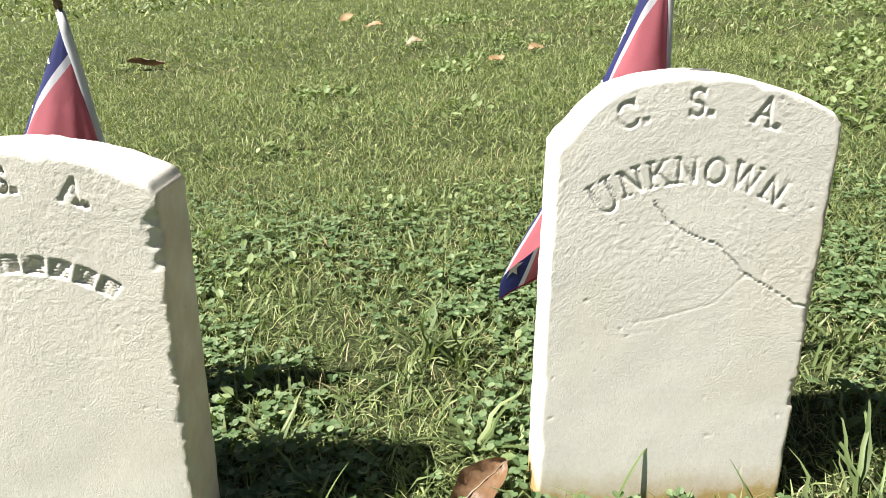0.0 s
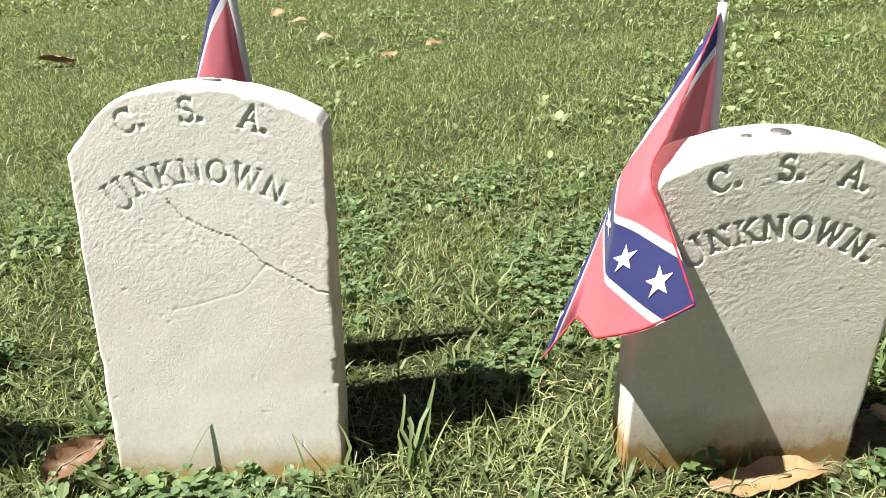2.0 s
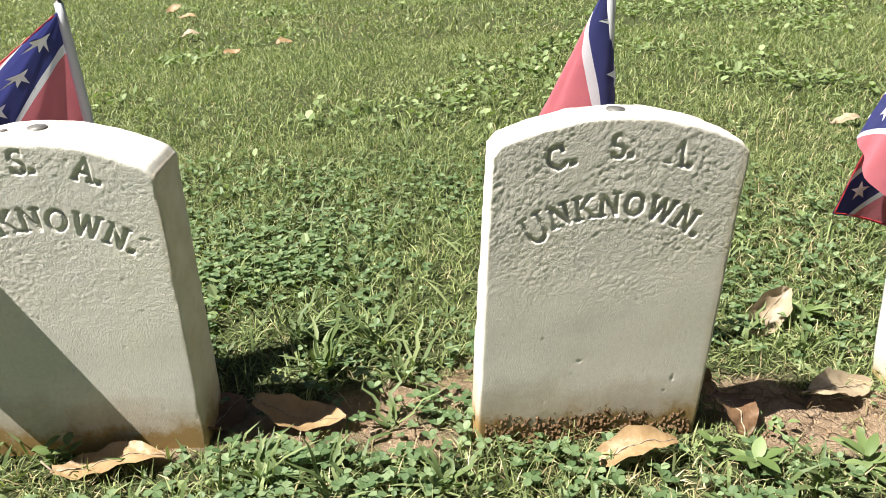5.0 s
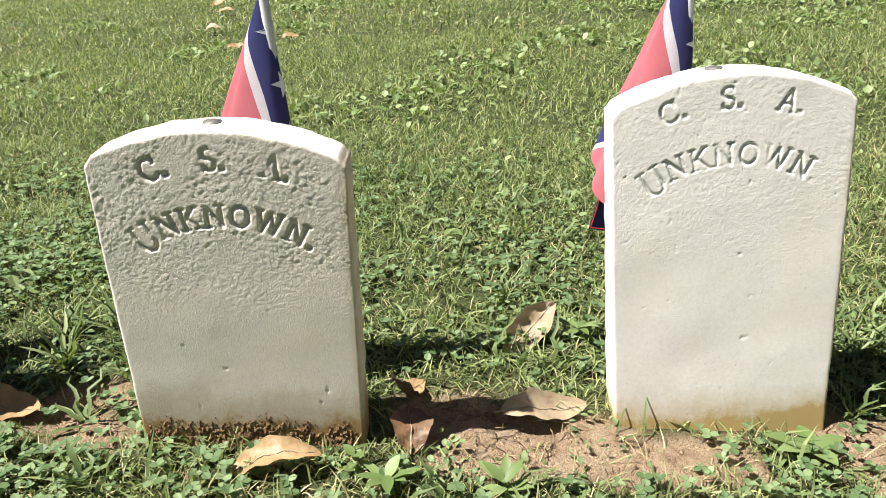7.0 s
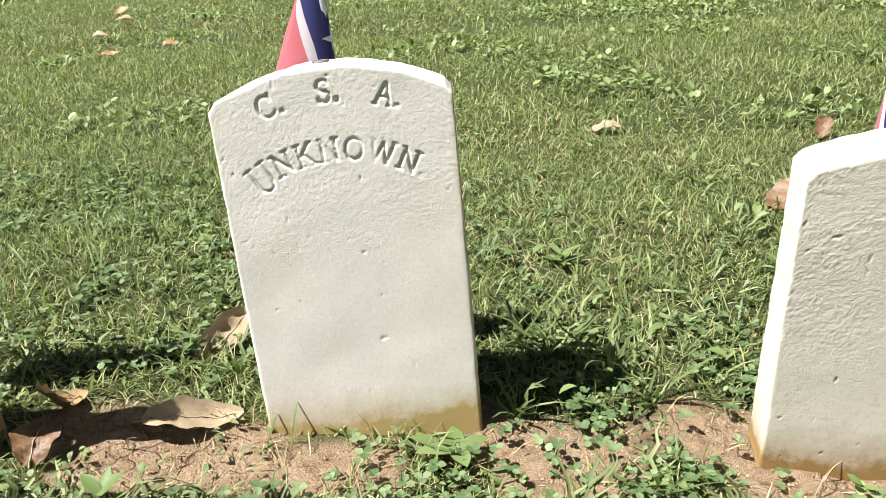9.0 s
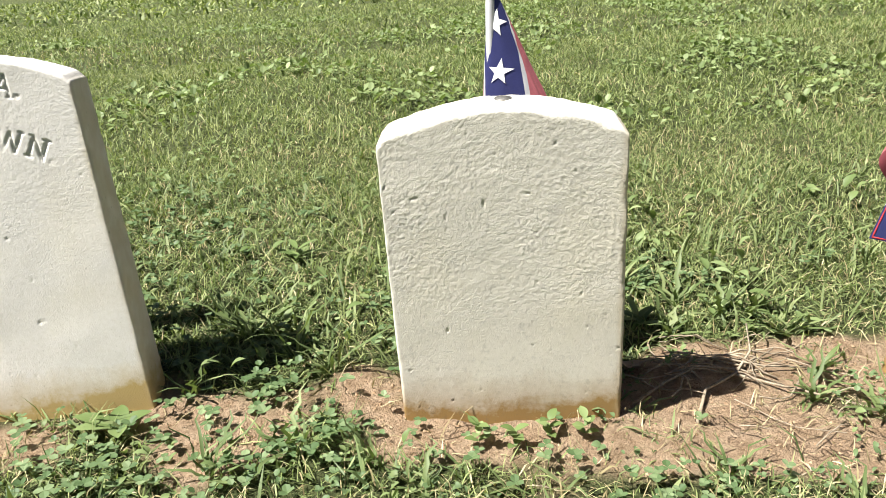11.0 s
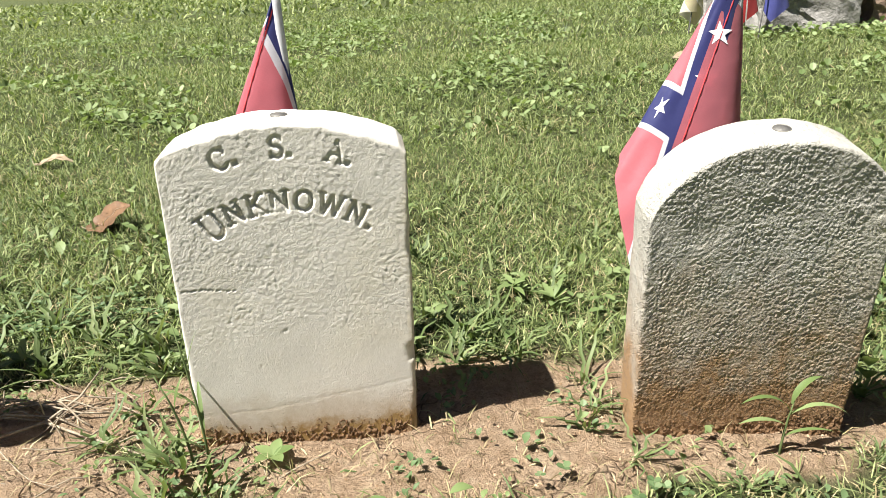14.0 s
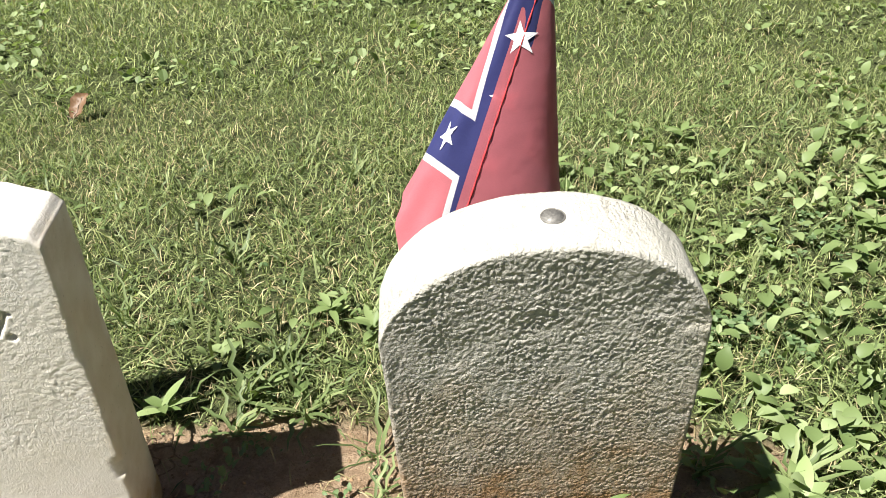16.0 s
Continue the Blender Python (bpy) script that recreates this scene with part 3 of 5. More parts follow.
s, top = gravestone((3.802, 0.0095, -0.06), -0.6, -3.4, 1.2, 0.318, 0.454, 0.037, T, marble("marble_granular", (0.770, 0.722, 0.638), CLAY_RED, 0.10, shade_grime=(0.1565, 0.5, (0.44, 0.34, 0.19))),
                    "cream marble gravestone, sugary face, clay crust at the foot", lettering(0.499, 0.037), 0.0046, 0.0026, 0.0009, smooth_from=0.4, ragged=0.005, notches=[(0.15, 0.014, 0.012), (0.04, 0.03, 0.006)], seed=67,
                    cracks=[(-0.157, 0.268, -0.12, 0.27), (-0.12, 0.27, -0.08, 0.266)], faint=[(-0.15, 0.066, -0.05, 0.072), (-0.05, 0.072, 0.06, 0.09), (0.06, 0.09, 0.15, 0.105)])
crust(s, 0.31, T, 0.06, 9)
stones.append((s, top))
s, top = gravestone((4.4295, -0.070, -0.075), -7.5, -10.0, -1.8, 0.310, 0.355, 0.122, 0.085, marble("grey_weathered_stone", (0.50, 0.475, 0.41), (0.34, 0.205, 0.10), 0.33, 0.4, 1.7, grit=230),
                    "dark grey weathered gravestone with a rounded top", (), rough=0.0013, grain_cell=380, dents=[(0.0, 0.386, 0.03, 0.0008), (0.115, 0.41, 0.045, 0.0012), (0.135, 0.38, 0.03, 0.0014), (-0.083, 0.36, 0.04, 0.0008), (0.122, 0.452, 0.014, 0.004)], smooth_from=0.0, round_top=True, ragged=0.003, seed=71,
                    faint=[(0.05, 0.135, 0.1, 0.15), (0.1, 0.15, 0.155, 0.172)])
crust(s, 0.315, 0.085, 0.055, 13)
stones.append((s, top))


# ---- coins on the stones ----
def coin(stone, top, x, thick, radius=0.0112, tilt=0.0, label="tarnished silver coin lying on a gravestone"):
    bm = bmesh.new()
    bmesh.ops.create_cone(bm, cap_ends=True, segments=36, radius1=radius, radius2=radius, depth=0.0017)
    bmesh.ops.bevel(bm, geom=[e for e in bm.edges if not e.is_manifold or e.calc_face_angle(0) > 1], offset=0.0003, segments=2, affect="EDGES")
    disc = from_bm("coin", bm, COIN)
    bm = bmesh.new()
    for k in range(36):
        for r, z in ((radius * 0.86, 0.0008), (radius * 0.88, 0.0012), (radius * 0.95, 0.0012), (radius * 0.97, 0.0008)):
            bm.verts.new((r * math.cos(k * math.pi / 18), r * math.sin(k * math.pi / 18), z))
    bm.verts.ensure_lookup_table()
    for k in range(36):
        for j in range(3):
            a, b = k * 4 + j, ((k + 1) % 36) * 4 + j
            bm.faces.new([bm.verts[i] for i in (a, b, b + 1, a + 1)])
    ob = new("coin", disc)
    ob.matrix_world = stone.matrix_world @ pose(x, thick, top + 0.0012, 0, tilt, 0)
    part("rim", from_bm("rim", bm, COIN), ob)
    tagged(ob, label, "coin", "coins on the gravestones")


bpy.context.view_layer.update()
for i, x, depth, tilt in ((1, 0.012, 0.055, 0), (2, 0.0, 0.05, 0), (3, -0.005, 0.032, 0), (4, -0.012, 0.05, -2), (5, 0.005, 0.05, 0), (6, -0.004, 0.048, 0), (7, 0.010, 0.042, 2)):
    coin(stones[i][0], stones[i][1] - 0.0012, x, depth, tilt=tilt)
coin(stones[2][0], stones[2][1] - 0.004, -0.04, 0.045, 0.006, -9, "small dark coin lying on a gravestone")


# ---- flags ----
STAR_SPOTS = [(0.5, 0.5)] + [(0.5 + sx * k, 0.5 + sy * k) for k in (0.14, 0.265, 0.39) for sx in (-1, 1) for sy in (-1, 1)]


def cone_cloth(top, lean_left, lean_front, alpha, phi0, turn, squash, wall=None, ripple=0.008, seed=0, pleats=None, layers=0.10):
    """Where a flag hangs in folds from its upper corner: takes distances along fly and hoist, gives places."""
    axis = Vector((-math.sin(radians(lean_left)), -math.sin(radians(lean_front)), -1)).normalized()
    e1 = Vector((1, 0, 0)) - axis * axis.x
    e1.normalize()
    e2 = axis.cross(e1)
    if e2.y < 0:
        e2 = -e2
    a, b, c = (np.array(v) for v in (axis, e1, e2))
    sa = math.sin(radians(alpha))

    def place(fx, hy):
        r = np.hypot(fx, hy) + 1e-6
        theta = np.arctan2(hy, fx)
        unroll = (math.pi / 2 - theta)
        phi = radians(phi0) + turn * unroll / sa
        if pleats:
            phi = np.interp(theta, [radians(k[0]) for k in pleats], [radians(k[1]) for k in pleats])
        grow = 1 + layers * unroll
        wave = 1 + ripple / 0.04 * np.sin(unroll * 11 + seed + r * 4) * r / 0.5
        rad = r * sa * grow * wave + 0.0022 * np.sin(unroll * 31 + 2 * seed) * np.sin(r * 26 + seed) * r / 0.3
        p = np.array(top)[None] + np.outer((r * math.cos(radians(alpha))).ravel(), a) + np.outer((rad * np.cos(phi)).ravel(), b) + np.outer((rad * np.sin(phi) * squash).ravel(), c)
        if wall is not None:
            w0, soft = wall, 0.012
            p[:, 1] = w0 + soft * np.logaddexp(0, (p[:, 1] - w0) / soft) + 0.006 * (unroll.ravel() / 1.57)
        return p
    return place


def draped_cloth(top, keys):
    """A cloth caught on a shoulder: for each angle from the upper edge, a knee, an end and the share of the way at the knee."""
    ang = [radians(k[0]) for k in keys]

    def place(fx, hy):
        fx, hy = np.ravel(fx), np.ravel(hy)
        r = np.hypot(fx, hy) + 1e-6
        theta = np.arctan2(hy, fx)
        reach = np.minimum(FLY / np.maximum(np.cos(theta), 1e-6), HOIST / np.maximum(np.sin(theta), 1e-6))
        s = r / reach
        knee = np.stack([np.interp(theta, ang, [k[1][i] for k in keys]) for i in range(3)], -1)
        end = np.stack([np.interp(theta, ang, [k[2][i] for k in keys]) for i in range(3)], -1)
        t0 = np.array(top)[None]
        k = np.interp(theta, ang, [q[3] for q in keys])[:, None]
        first = t0 + (knee - t0) * (s[:, None] / k)
        second = knee + (end - knee) * ((s[:, None] - k) / (1 - k))
        w = smooth(k - 0.12, k + 0.12, s[:, None])
        p = first * (1 - w) + second * w
        fold = 0.007 * np.sin(theta * 13 + s * 3) * s
        p[:, 1] += fold
        p[:, 0] += 0.5 * fold
        return p
    return place


def flag(place, top, foot, cloth, label, stars=True, finial=True, category="flag", group="flags behind the gravestones", sewn=True):
    thing = new("flag", None)
    thing.location = foot
    inv = np.array(foot)
    na, nr = 84, 34
    th = np.linspace(0.0005, math.pi / 2 - 0.0005, na)
    reach = np.minimum(FLY / np.cos(th), HOIST / np.sin(th))
    s = np.linspace(0.012, 1, nr)
    R = s[:, None] * reach[None]
    FX, HY = R * np.cos(th)[None], R * np.sin(th)[None]
    P = place(FX, HY) - inv
    idx = np.arange(nr * na).reshape(nr, na)
    quads = np.stack([idx[:-1, :-1], idx[:-1, 1:], idx[1:, 1:], idx[1:, :-1]], -1).reshape(-1, 4)
    me = mesh_of("cloth", P, [quads], cloth)
    uv = me.uv_layers.new(name="UVMap")
    loops = np.empty(len(me.loops), dtype=np.int32)
    me.loops.foreach_get("vertex_index", loops)
    flat = np.stack([(FX / FLY).ravel(), (1 - HY / HOIST).ravel()], -1)
    uv.data.foreach_set("uv", flat[loops].ravel().astype(np.float32))
    sheet = part("cloth", me, thing)
    # sewn hem along the upper edge and the fly edge
    if sewn:
        edge = np.concatenate([np.stack([np.linspace(0.01, FLY - 0.002, 60), np.full(60, 0.003)], -1), np.stack([np.full(40, FLY - 0.003), np.linspace(0.003, HOIST - 0.002, 40)], -1)])
        hp = place(edge[:, 0], edge[:, 1]) - inv
        part("hem", tube("hem", [tuple(p) for p in hp], [0.0012 + 0.0004 * math.sin(k * 2.1) for k in range(len(hp))], HEM, 5), sheet, "stitched red hem")
    if stars:
        for sx, sy in STAR_SPOTS:
            ring = []
            for k in range(10):
                rr = 0.0195 if k % 2 == 0 else 0.0077
                a = math.pi / 2 + k * math.pi / 5
                ring.append((sx * FLY + rr * math.cos(a), (1 - sy) * HOIST - rr * math.sin(a)))
            pts = [(sx * FLY, (1 - sy) * HOIST)] + [(sx * FLY + (x - sx * FLY) * 0.5, (1 - sy) * HOIST + (y - (1 - sy) * HOIST) * 0.5) for x, y in ring] + ring
            pts = np.array(pts)
            p0 = place(pts[:, 0], pts[:, 1])
            du = place(pts[:, 0] + 0.001, pts[:, 1]) - p0
            dv = place(pts[:, 0], pts[:, 1] + 0.001) - p0
            nrm = np.cross(du, dv)
            nrm /= np.linalg.norm(nrm, axis=1)[:, None] + 1e-12
            tri, quad = [], []
            for side in (0, 21):
                for k in range(10):
                    j = (k + 1) % 10
                    tri.append((side, side + 1 + k, side + 1 + j))
                    quad.append((side + 1 + k, side + 11 + k, side + 11 + j, side + 1 + j))
            vs = np.concatenate([p0 + nrm * 0.0013, p0 - nrm * 0.0013]) - inv
            part("star", mesh_of("star", vs, [np.array(tri), np.array(quad)], STAR), sheet)
    up = (Vector(top) - Vector(foot)).normalized()
    tip = Vector(top) + up * 0.012 - Vector(foot)
    part("stick", tube("stick", [-up * 0.06, Vector((0, 0, 0)), tip * 0.5, tip], [0.0042] * 4, STICK), thing, "thin dark wooden stick")
    part("sleeve", tube("sleeve", [tip - up * HOIST, tip - up * 0.2, tip - up * 0.1, tip - up * 0.03, tip - up * 0.004], [0.0072, 0.0068, 0.0070, 0.0066, 0.0058], TAPE), thing, "greyish white cloth sleeve")
    if finial:
        prof = [(0.0, 0.0045), (0.006, 0.0062), (0.009, 0.0048), (0.014, 0.0078), (0.022, 0.0082), (0.032, 0.0055), (0.041, 0.0022), (0.045, 0.0006)]
        part("finial", tube("finial", [tip + up * h for h, _ in prof], [r for _, r in prof], FINIAL, 12), thing, "pointed dark bronze finial")
    tagged(thing, label, category, group)
    return thing


def grave_flag(top, foot_dx, foot_dy, label, **shape):
    x, y = top[0] + foot_dx, top[1] + foot_dy
    flag(cone_cloth(top, **shape), top, (x, y, height_at(x, y)), CLOTH, label)


grave_flag((-0.388, 0.17, 0.70), 0.02, 0.02, "small red flag with blue cross, furled behind a gravestone",
           lean_left=16, lean_front=0, alpha=17, phi0=0, turn=-1, squash=0.45, wall=0.085, seed=1)
grave_flag((0.375, 0.19, 0.755), 0.01, 0.02, "small red flag hanging in a cone behind a cracked gravestone",
           lean_left=10.5, lean_front=0, alpha=11.5, phi0=48, turn=-1, squash=0.5, wall=0.105, seed=2, pleats=[(0, 50), (15, 105), (33.7, 162), (44, 192), (55, 240), (70, 305), (85, 355), (90, 375)])
top3 = (1.016, 0.135, 0.642)
flag(draped_cloth(top3, [(0, (0.880, -0.082, 0.500), (0.918, -0.155, 0.375), 0.63), (8, (0.870, -0.076, 0.485), (0.868, -0.135, 0.340), 0.59), (16, (0.853, -0.056, 0.462), (0.818, -0.105, 0.308), 0.55),
                         (24, (0.862, 0.0, 0.468), (0.806, -0.03, 0.295), 0.52), (33, (0.888, 0.058, 0.475), (0.764, -0.045, 0.25), 0.5), (42, (0.93, 0.09, 0.485), (0.82, 0.06, 0.26), 0.5), (58, (0.955, 0.102, 0.480), (0.89, 0.09, 0.31), 0.5),
                         (76, (0.99, 0.12, 0.48), (0.955, 0.115, 0.34), 0.5), (90, (1.018, 0.137, 0.488), (1.02, 0.14, 0.335), 0.5)]),
     top3, (1.022, 0.142, height_at(1.022, 0.142)), CLOTH, "red flag with starred blue cross draped over a gravestone shoulder")
grave_flag((1.740, 0.13, 0.655), 0.0, 0.03, "small red flag with starred cross behind a tan gravestone",
           lean_left=12, lean_front=0, alpha=14, phi0=64, turn=1, squash=0.4, wall=0.06, seed=4, pleats=[(0, 480), (20, 400), (33.7, 352), (41, 312), (46, 290), (56, 228), (66, 195), (80, 150), (90, 90)])
grave_flag((2.30, 0.26, 0.665), 0.01, 0.02, "small red flag behind a white gravestone",
           lean_left=10, lean_front=0, alpha=13.5, phi0=45, turn=1, squash=0.45, wall=0.2, seed=5, pleats=[(0, 480), (20, 400), (33.7, 352), (41, 312), (46, 290), (56, 228), (66, 195), (80, 150), (90, 90)])
grave_flag((3.042, 0.19, 0.58), -0.01, 0.02, "small flag with starred blue cross behind a blank gravestone",
           lean_left=-11, lean_front=0, alpha=14, phi0=20, turn=1, squash=0.45, wall=0.125, seed=6, ripple=0.003, pleats=[(0, 100), (18, 185), (33.7, 242), (43, 284), (50, 306), (70, 335), (90, 360)])
grave_flag((3.806, 0.21, 0.58), 0.01, 0.02, "small red flag with a stitched hem behind a gravestone",
           lean_left=12, lean_front=0, alpha=12, phi0=38, turn=-1, squash=0.45, wall=0.115, seed=7, ripple=0.0015, layers=0.3, pleats=[(0, 234), (12, 290), (22, 345), (33.7, 390), (50, 450), (65, 505), (78, 540), (90, 580)])
grave_flag((4.495, 0.16, 0.612), -0.03, 0.0, "red flag with starred blue cross leaning behind a grey gravestone",
           lean_left=16.5, lean_front=2, alpha=12.5, phi0=-5, turn=1, squash=0.45, wall=0.06, seed=8, ripple=0.0015, layers=0.4, pleats=[(0, 252), (8, 350), (10, 352), (28, 285), (33.7, 262), (45, 228), (55, 196), (65, 165), (80, 90), (90, 20)])


# ---- lawn ----
def taken(x, y, pad=0.0):
    """True under the slabs."""
    out = np.zeros(x.shape, bool)
    for sx, sy in ((-0.378, -0.135), (0.334, -0.046), (1.0155, -0.05), (1.695, -0.043), (2.3535, 0.0765), (3.031, 0.031), (3.80, 0.0135), (4.4235, -0.068)):
        out |= (np.abs(x - sx) < 0.155 + pad) & (y > sy - 0.004 - pad) & (y < sy + 0.09 + pad)
    return out


def blades(x, y, length, wide, lean, curl, seed):
    """Bent grass blades at the places, five corners each. lean: radians from upright."""
    r = np.random.default_rng(seed)
    n = len(x)
    z = ground_height(x, y) - 0.003
    a = r.uniform(0, 2 * np.pi, n)
    out = np.stack([np.cos(a), np.sin(a)], -1)
    tw = a + np.pi / 2 + r.normal(0, 0.5, n)
    side = np.stack([np.cos(tw), np.sin(tw), r.normal(0, 0.25, n)], -1) * (wide / 2)[:, None]
    l2 = lean + curl
    base = np.stack([x, y, z], -1)
    mid = base + np.stack([out[:, 0] * np.sin(lean), out[:, 1] * np.sin(lean), np.cos(lean)], -1) * (length * 0.55)[:, None]
    tip = mid + np.stack([out[:, 0] * np.sin(l2), out[:, 1] * np.sin(l2), np.cos(l2)], -1) * (length * 0.45)[:, None]
    v = np.stack([base - side * 0.8, base + side * 0.8, mid - side, mid + side, tip], 1).reshape(-1, 3)
    k = np.arange(n)[:, None] * 5
    return v, k + np.array([[0, 1, 3, 2]]), k + np.array([[2, 3, 4]])


def scatter(n, x0, x1, y0, y1, r, keep):
    x, y = r.uniform(x0, x1, n), r.uniform(y0, y1, n)
    ok = ~taken(x, y) & (r.uniform(0, 1, n) < keep(x, y))
    return x[ok], y[ok]


def turf(x, y):
    """How thick the grass stands: thin on bare soil, clumped elsewhere."""
    thin = np.clip(1 - bareness(x, y) * 1.25, 0, 1)
    stray = 0.3 * smooth(0.25, 0.6, fractal(x * 15, y * 15, 53, 2))
    front = np.where((y < -0.1) & (x > 2.0) & (x < 4.9), 0.6, 1.0)
    return np.clip(front * np.maximum(thin, stray) * (0.72 + 0.5 * fractal(x * 9, y * 9, 51, 3)), 0.0, 1)


def grass_sheet(name, n, box, size, wide, seed, material, label, lean_to=1.5, keep=turf, lay=1.0):
    r = np.random.default_rng(seed)
    x, y = scatter(n, *box, r, keep)
    m = len(x)
    tall = 1 + 0.35 * fractal(x * 5, y * 5, seed + 3, 2)
    v, q, t = blades(x, y, r.uniform(size * 0.55, size * 1.35, m) * tall, r.uniform(wide * 0.6, wide * 1.4, m), np.abs(r.normal(lay, 0.42, m)).clip(0, lean_to), r.uniform(0.1, 0.9, m), seed + 1)
    tagged(new(name, mesh_of(name, v, [q, t], material, True)), label, "grass", kind="stuff")


def wedge(x, y):
    """Keeps the far lawn to the ground that the row looks out on."""
    return turf(x, y) * ((x > -1.4 - 0.95 * y) & (x < 6.2 + 1.0 * y))


grass_sheet("grass", 380000, (-1.3, 6.2, -0.55, 1.6), 0.038, 0.0019, 61, GRASS, "short green mown grass round the gravestones")
grass_sheet("grass", 330000, (-4.6, 9.6, 1.6, 4.0), 0.043, 0.0033, 62, GRASS, "short green mown grass of the open lawn", keep=wedge)
grass_sheet("grass", 150000, (-9.5, 14.5, 4.0, 10.0), 0.062, 0.0072, 63, GRASS, "short green grass of the far lawn", keep=wedge)
grass_sheet("grass", 36000, (-16, 22, 10.0, 24.0), 0.13, 0.035, 64, GRASS, "green grass at the far end of the lawn", keep=wedge)
grass_sheet("grass", 70000, (-2.2, 7.2, -2.8, -0.55), 0.04, 0.0065, 68, GRASS, "short green mown grass before the gravestones")
grass_sheet("coarse_grass", 26000, (-1.0, 5.8, -0.55, 1.2), 0.06, 0.0045, 67, CRAB, "coarse long grass blades among the turf", 1.4)
grass_sheet("dry_grass", 85000, (-1.0, 5.8, -0.6, 1.6), 0.036, 0.0018, 65, STRAW, "pale dry grass stems in the turf", 1.5,
            keep=lambda x, y: np.clip(0.22 + 0.5 * fractal(x * 4, y * 4, 71, 3) + 0.5 * (y < -0.12) * (x > 1.8) + 0.35 * (x > 2.2), 0.03, 1) * (1 - 0.8 * bareness(x, y)))
grass_sheet("dry_grass", 40000, (-4.5, 9.0, 1.6, 6.0), 0.045, 0.0034, 66, STRAW, "pale dry stems in the open lawn", 1.5,
            keep=lambda x, y: np.clip(0.3 + 0.8 * fractal(x * 1.1, y * 1.1, 73, 3), 0.08, 1))

grass_sheet("dry_grass", 20000, (-0.8, 5.2, -0.55, -0.1), 0.032, 0.0021, 70, STRAW, "pale dry grass before the gravestones", 1.5,
            keep=lambda x, y: np.clip(0.5 + 0.9 * fractal(x * 5, y * 5, 79, 3), 0.03, 1) * (1 - 0.8 * bareness(x, y)))
grass_sheet("straw_litter", 9000, (1.0, 4.9, -0.4, 0.36), 0.045, 0.0014, 69, STRAW, "pale straw bits lying on the bare soil", 1.55,
            keep=lambda x, y: np.clip(0.35 + 0.9 * fractal(x * 7, y * 7, 75, 3), 0.05, 1))


def leaflets(x, y, z, size, yaw, tilt, shape, seed):
    """Small oval leaves, folded a little along the rib. shape: width over length."""
    n = len(x)
    flat = np.array([(0, 0, 0), (0.32, -0.42, 0.06), (0.75, -0.40, 0.05), (1.0, 0, -0.04), (0.75, 0.40, 0.05), (0.32, 0.42, 0.06)])
    p = np.repeat(flat[None], n, 0)
    p[:, :, 1] *= shape
    p *= size[:, None, None]
    ct, st = np.cos(tilt)[:, None], np.sin(tilt)[:, None]
    px, pz = p[:, :, 0] * ct - p[:, :, 2] * st, p[:, :, 0] * st + p[:, :, 2] * ct
    cy, sy = np.cos(yaw)[:, None], np.sin(yaw)[:, None]
    v = np.stack([x[:, None] + px * cy - p[:, :, 1] * sy, y[:, None] + px * sy + p[:, :, 1] * cy, z[:, None] + pz], -1).reshape(-1, 3)
    k = np.arange(n)[:, None] * 6
    tri = np.concatenate([k + np.array([[0, i, i + 1]]) for i in (1, 2, 3, 4)])
    return v, tri


def broad_leaves(x, y, z, size, yaw, tilt, shape):
    """Pointed oval leaves with a sunk midrib and a drooping tip."""
    n = len(x)
    st = np.array([0.0, 0.18, 0.42, 0.68, 0.88, 1.0])
    hw = np.array([0.04, 0.28, 0.42, 0.36, 0.18, 0.0])
    sag = np.array([0.0, 0.05, 0.07, 0.03, -0.05, -0.12])
    p = np.concatenate([np.stack([st, s * hw * 1.0, sag + (0.09 * hw / 0.42 if s else 0 * hw)], -1) for s in (-1, 0, 1)])
    p = np.repeat(p[None], n, 0)
    p[:, :, 1] *= shape
    p *= size[:, None, None]
    ct, sn = np.cos(tilt)[:, None], np.sin(tilt)[:, None]
    px, pz = p[:, :, 0] * ct - p[:, :, 2] * sn, p[:, :, 0] * sn + p[:, :, 2] * ct
    cy, sy = np.cos(yaw)[:, None], np.sin(yaw)[:, None]
    v = np.stack([x[:, None] + px * cy - p[:, :, 1] * sy, y[:, None] + px * sy + p[:, :, 1] * cy, z[:, None] + pz], -1).reshape(-1, 3)
    k = np.arange(n)[:, None] * 18
    quad = np.concatenate([k + np.array([[a * 6 + i, a * 6 + i + 1, a * 6 + i + 7, a * 6 + i + 6]]) for a in (0, 1) for i in range(5)])
    return v, quad


def clover_patch(name, n, box, size, seed, keep, label, material):
    r = np.random.default_rng(seed)
    x, y = scatter(n, *box, r, keep)
    m = len(x)
    z = ground_height(x, y) + r.uniform(0.006, 0.035, m)
    yaw, s = r.uniform(0, 6.28, m), r.uniform(0.65, 1.25, m) * size
    tilt = r.normal(0.1, 0.3, m)
    vs, fs, off = [], [], 0
    for k in range(3):
        v, f = leaflets(x, y, z, s, yaw + k * 2.094, tilt + r.normal(0, 0.15, m), 1.0, seed)
        vs.append(v)
        fs.append(f + off)
        off += len(v)
    tagged(new(name, mesh_of(name, np.concatenate(vs), [np.concatenate(fs)], material, True)), label, "clover", kind="stuff")


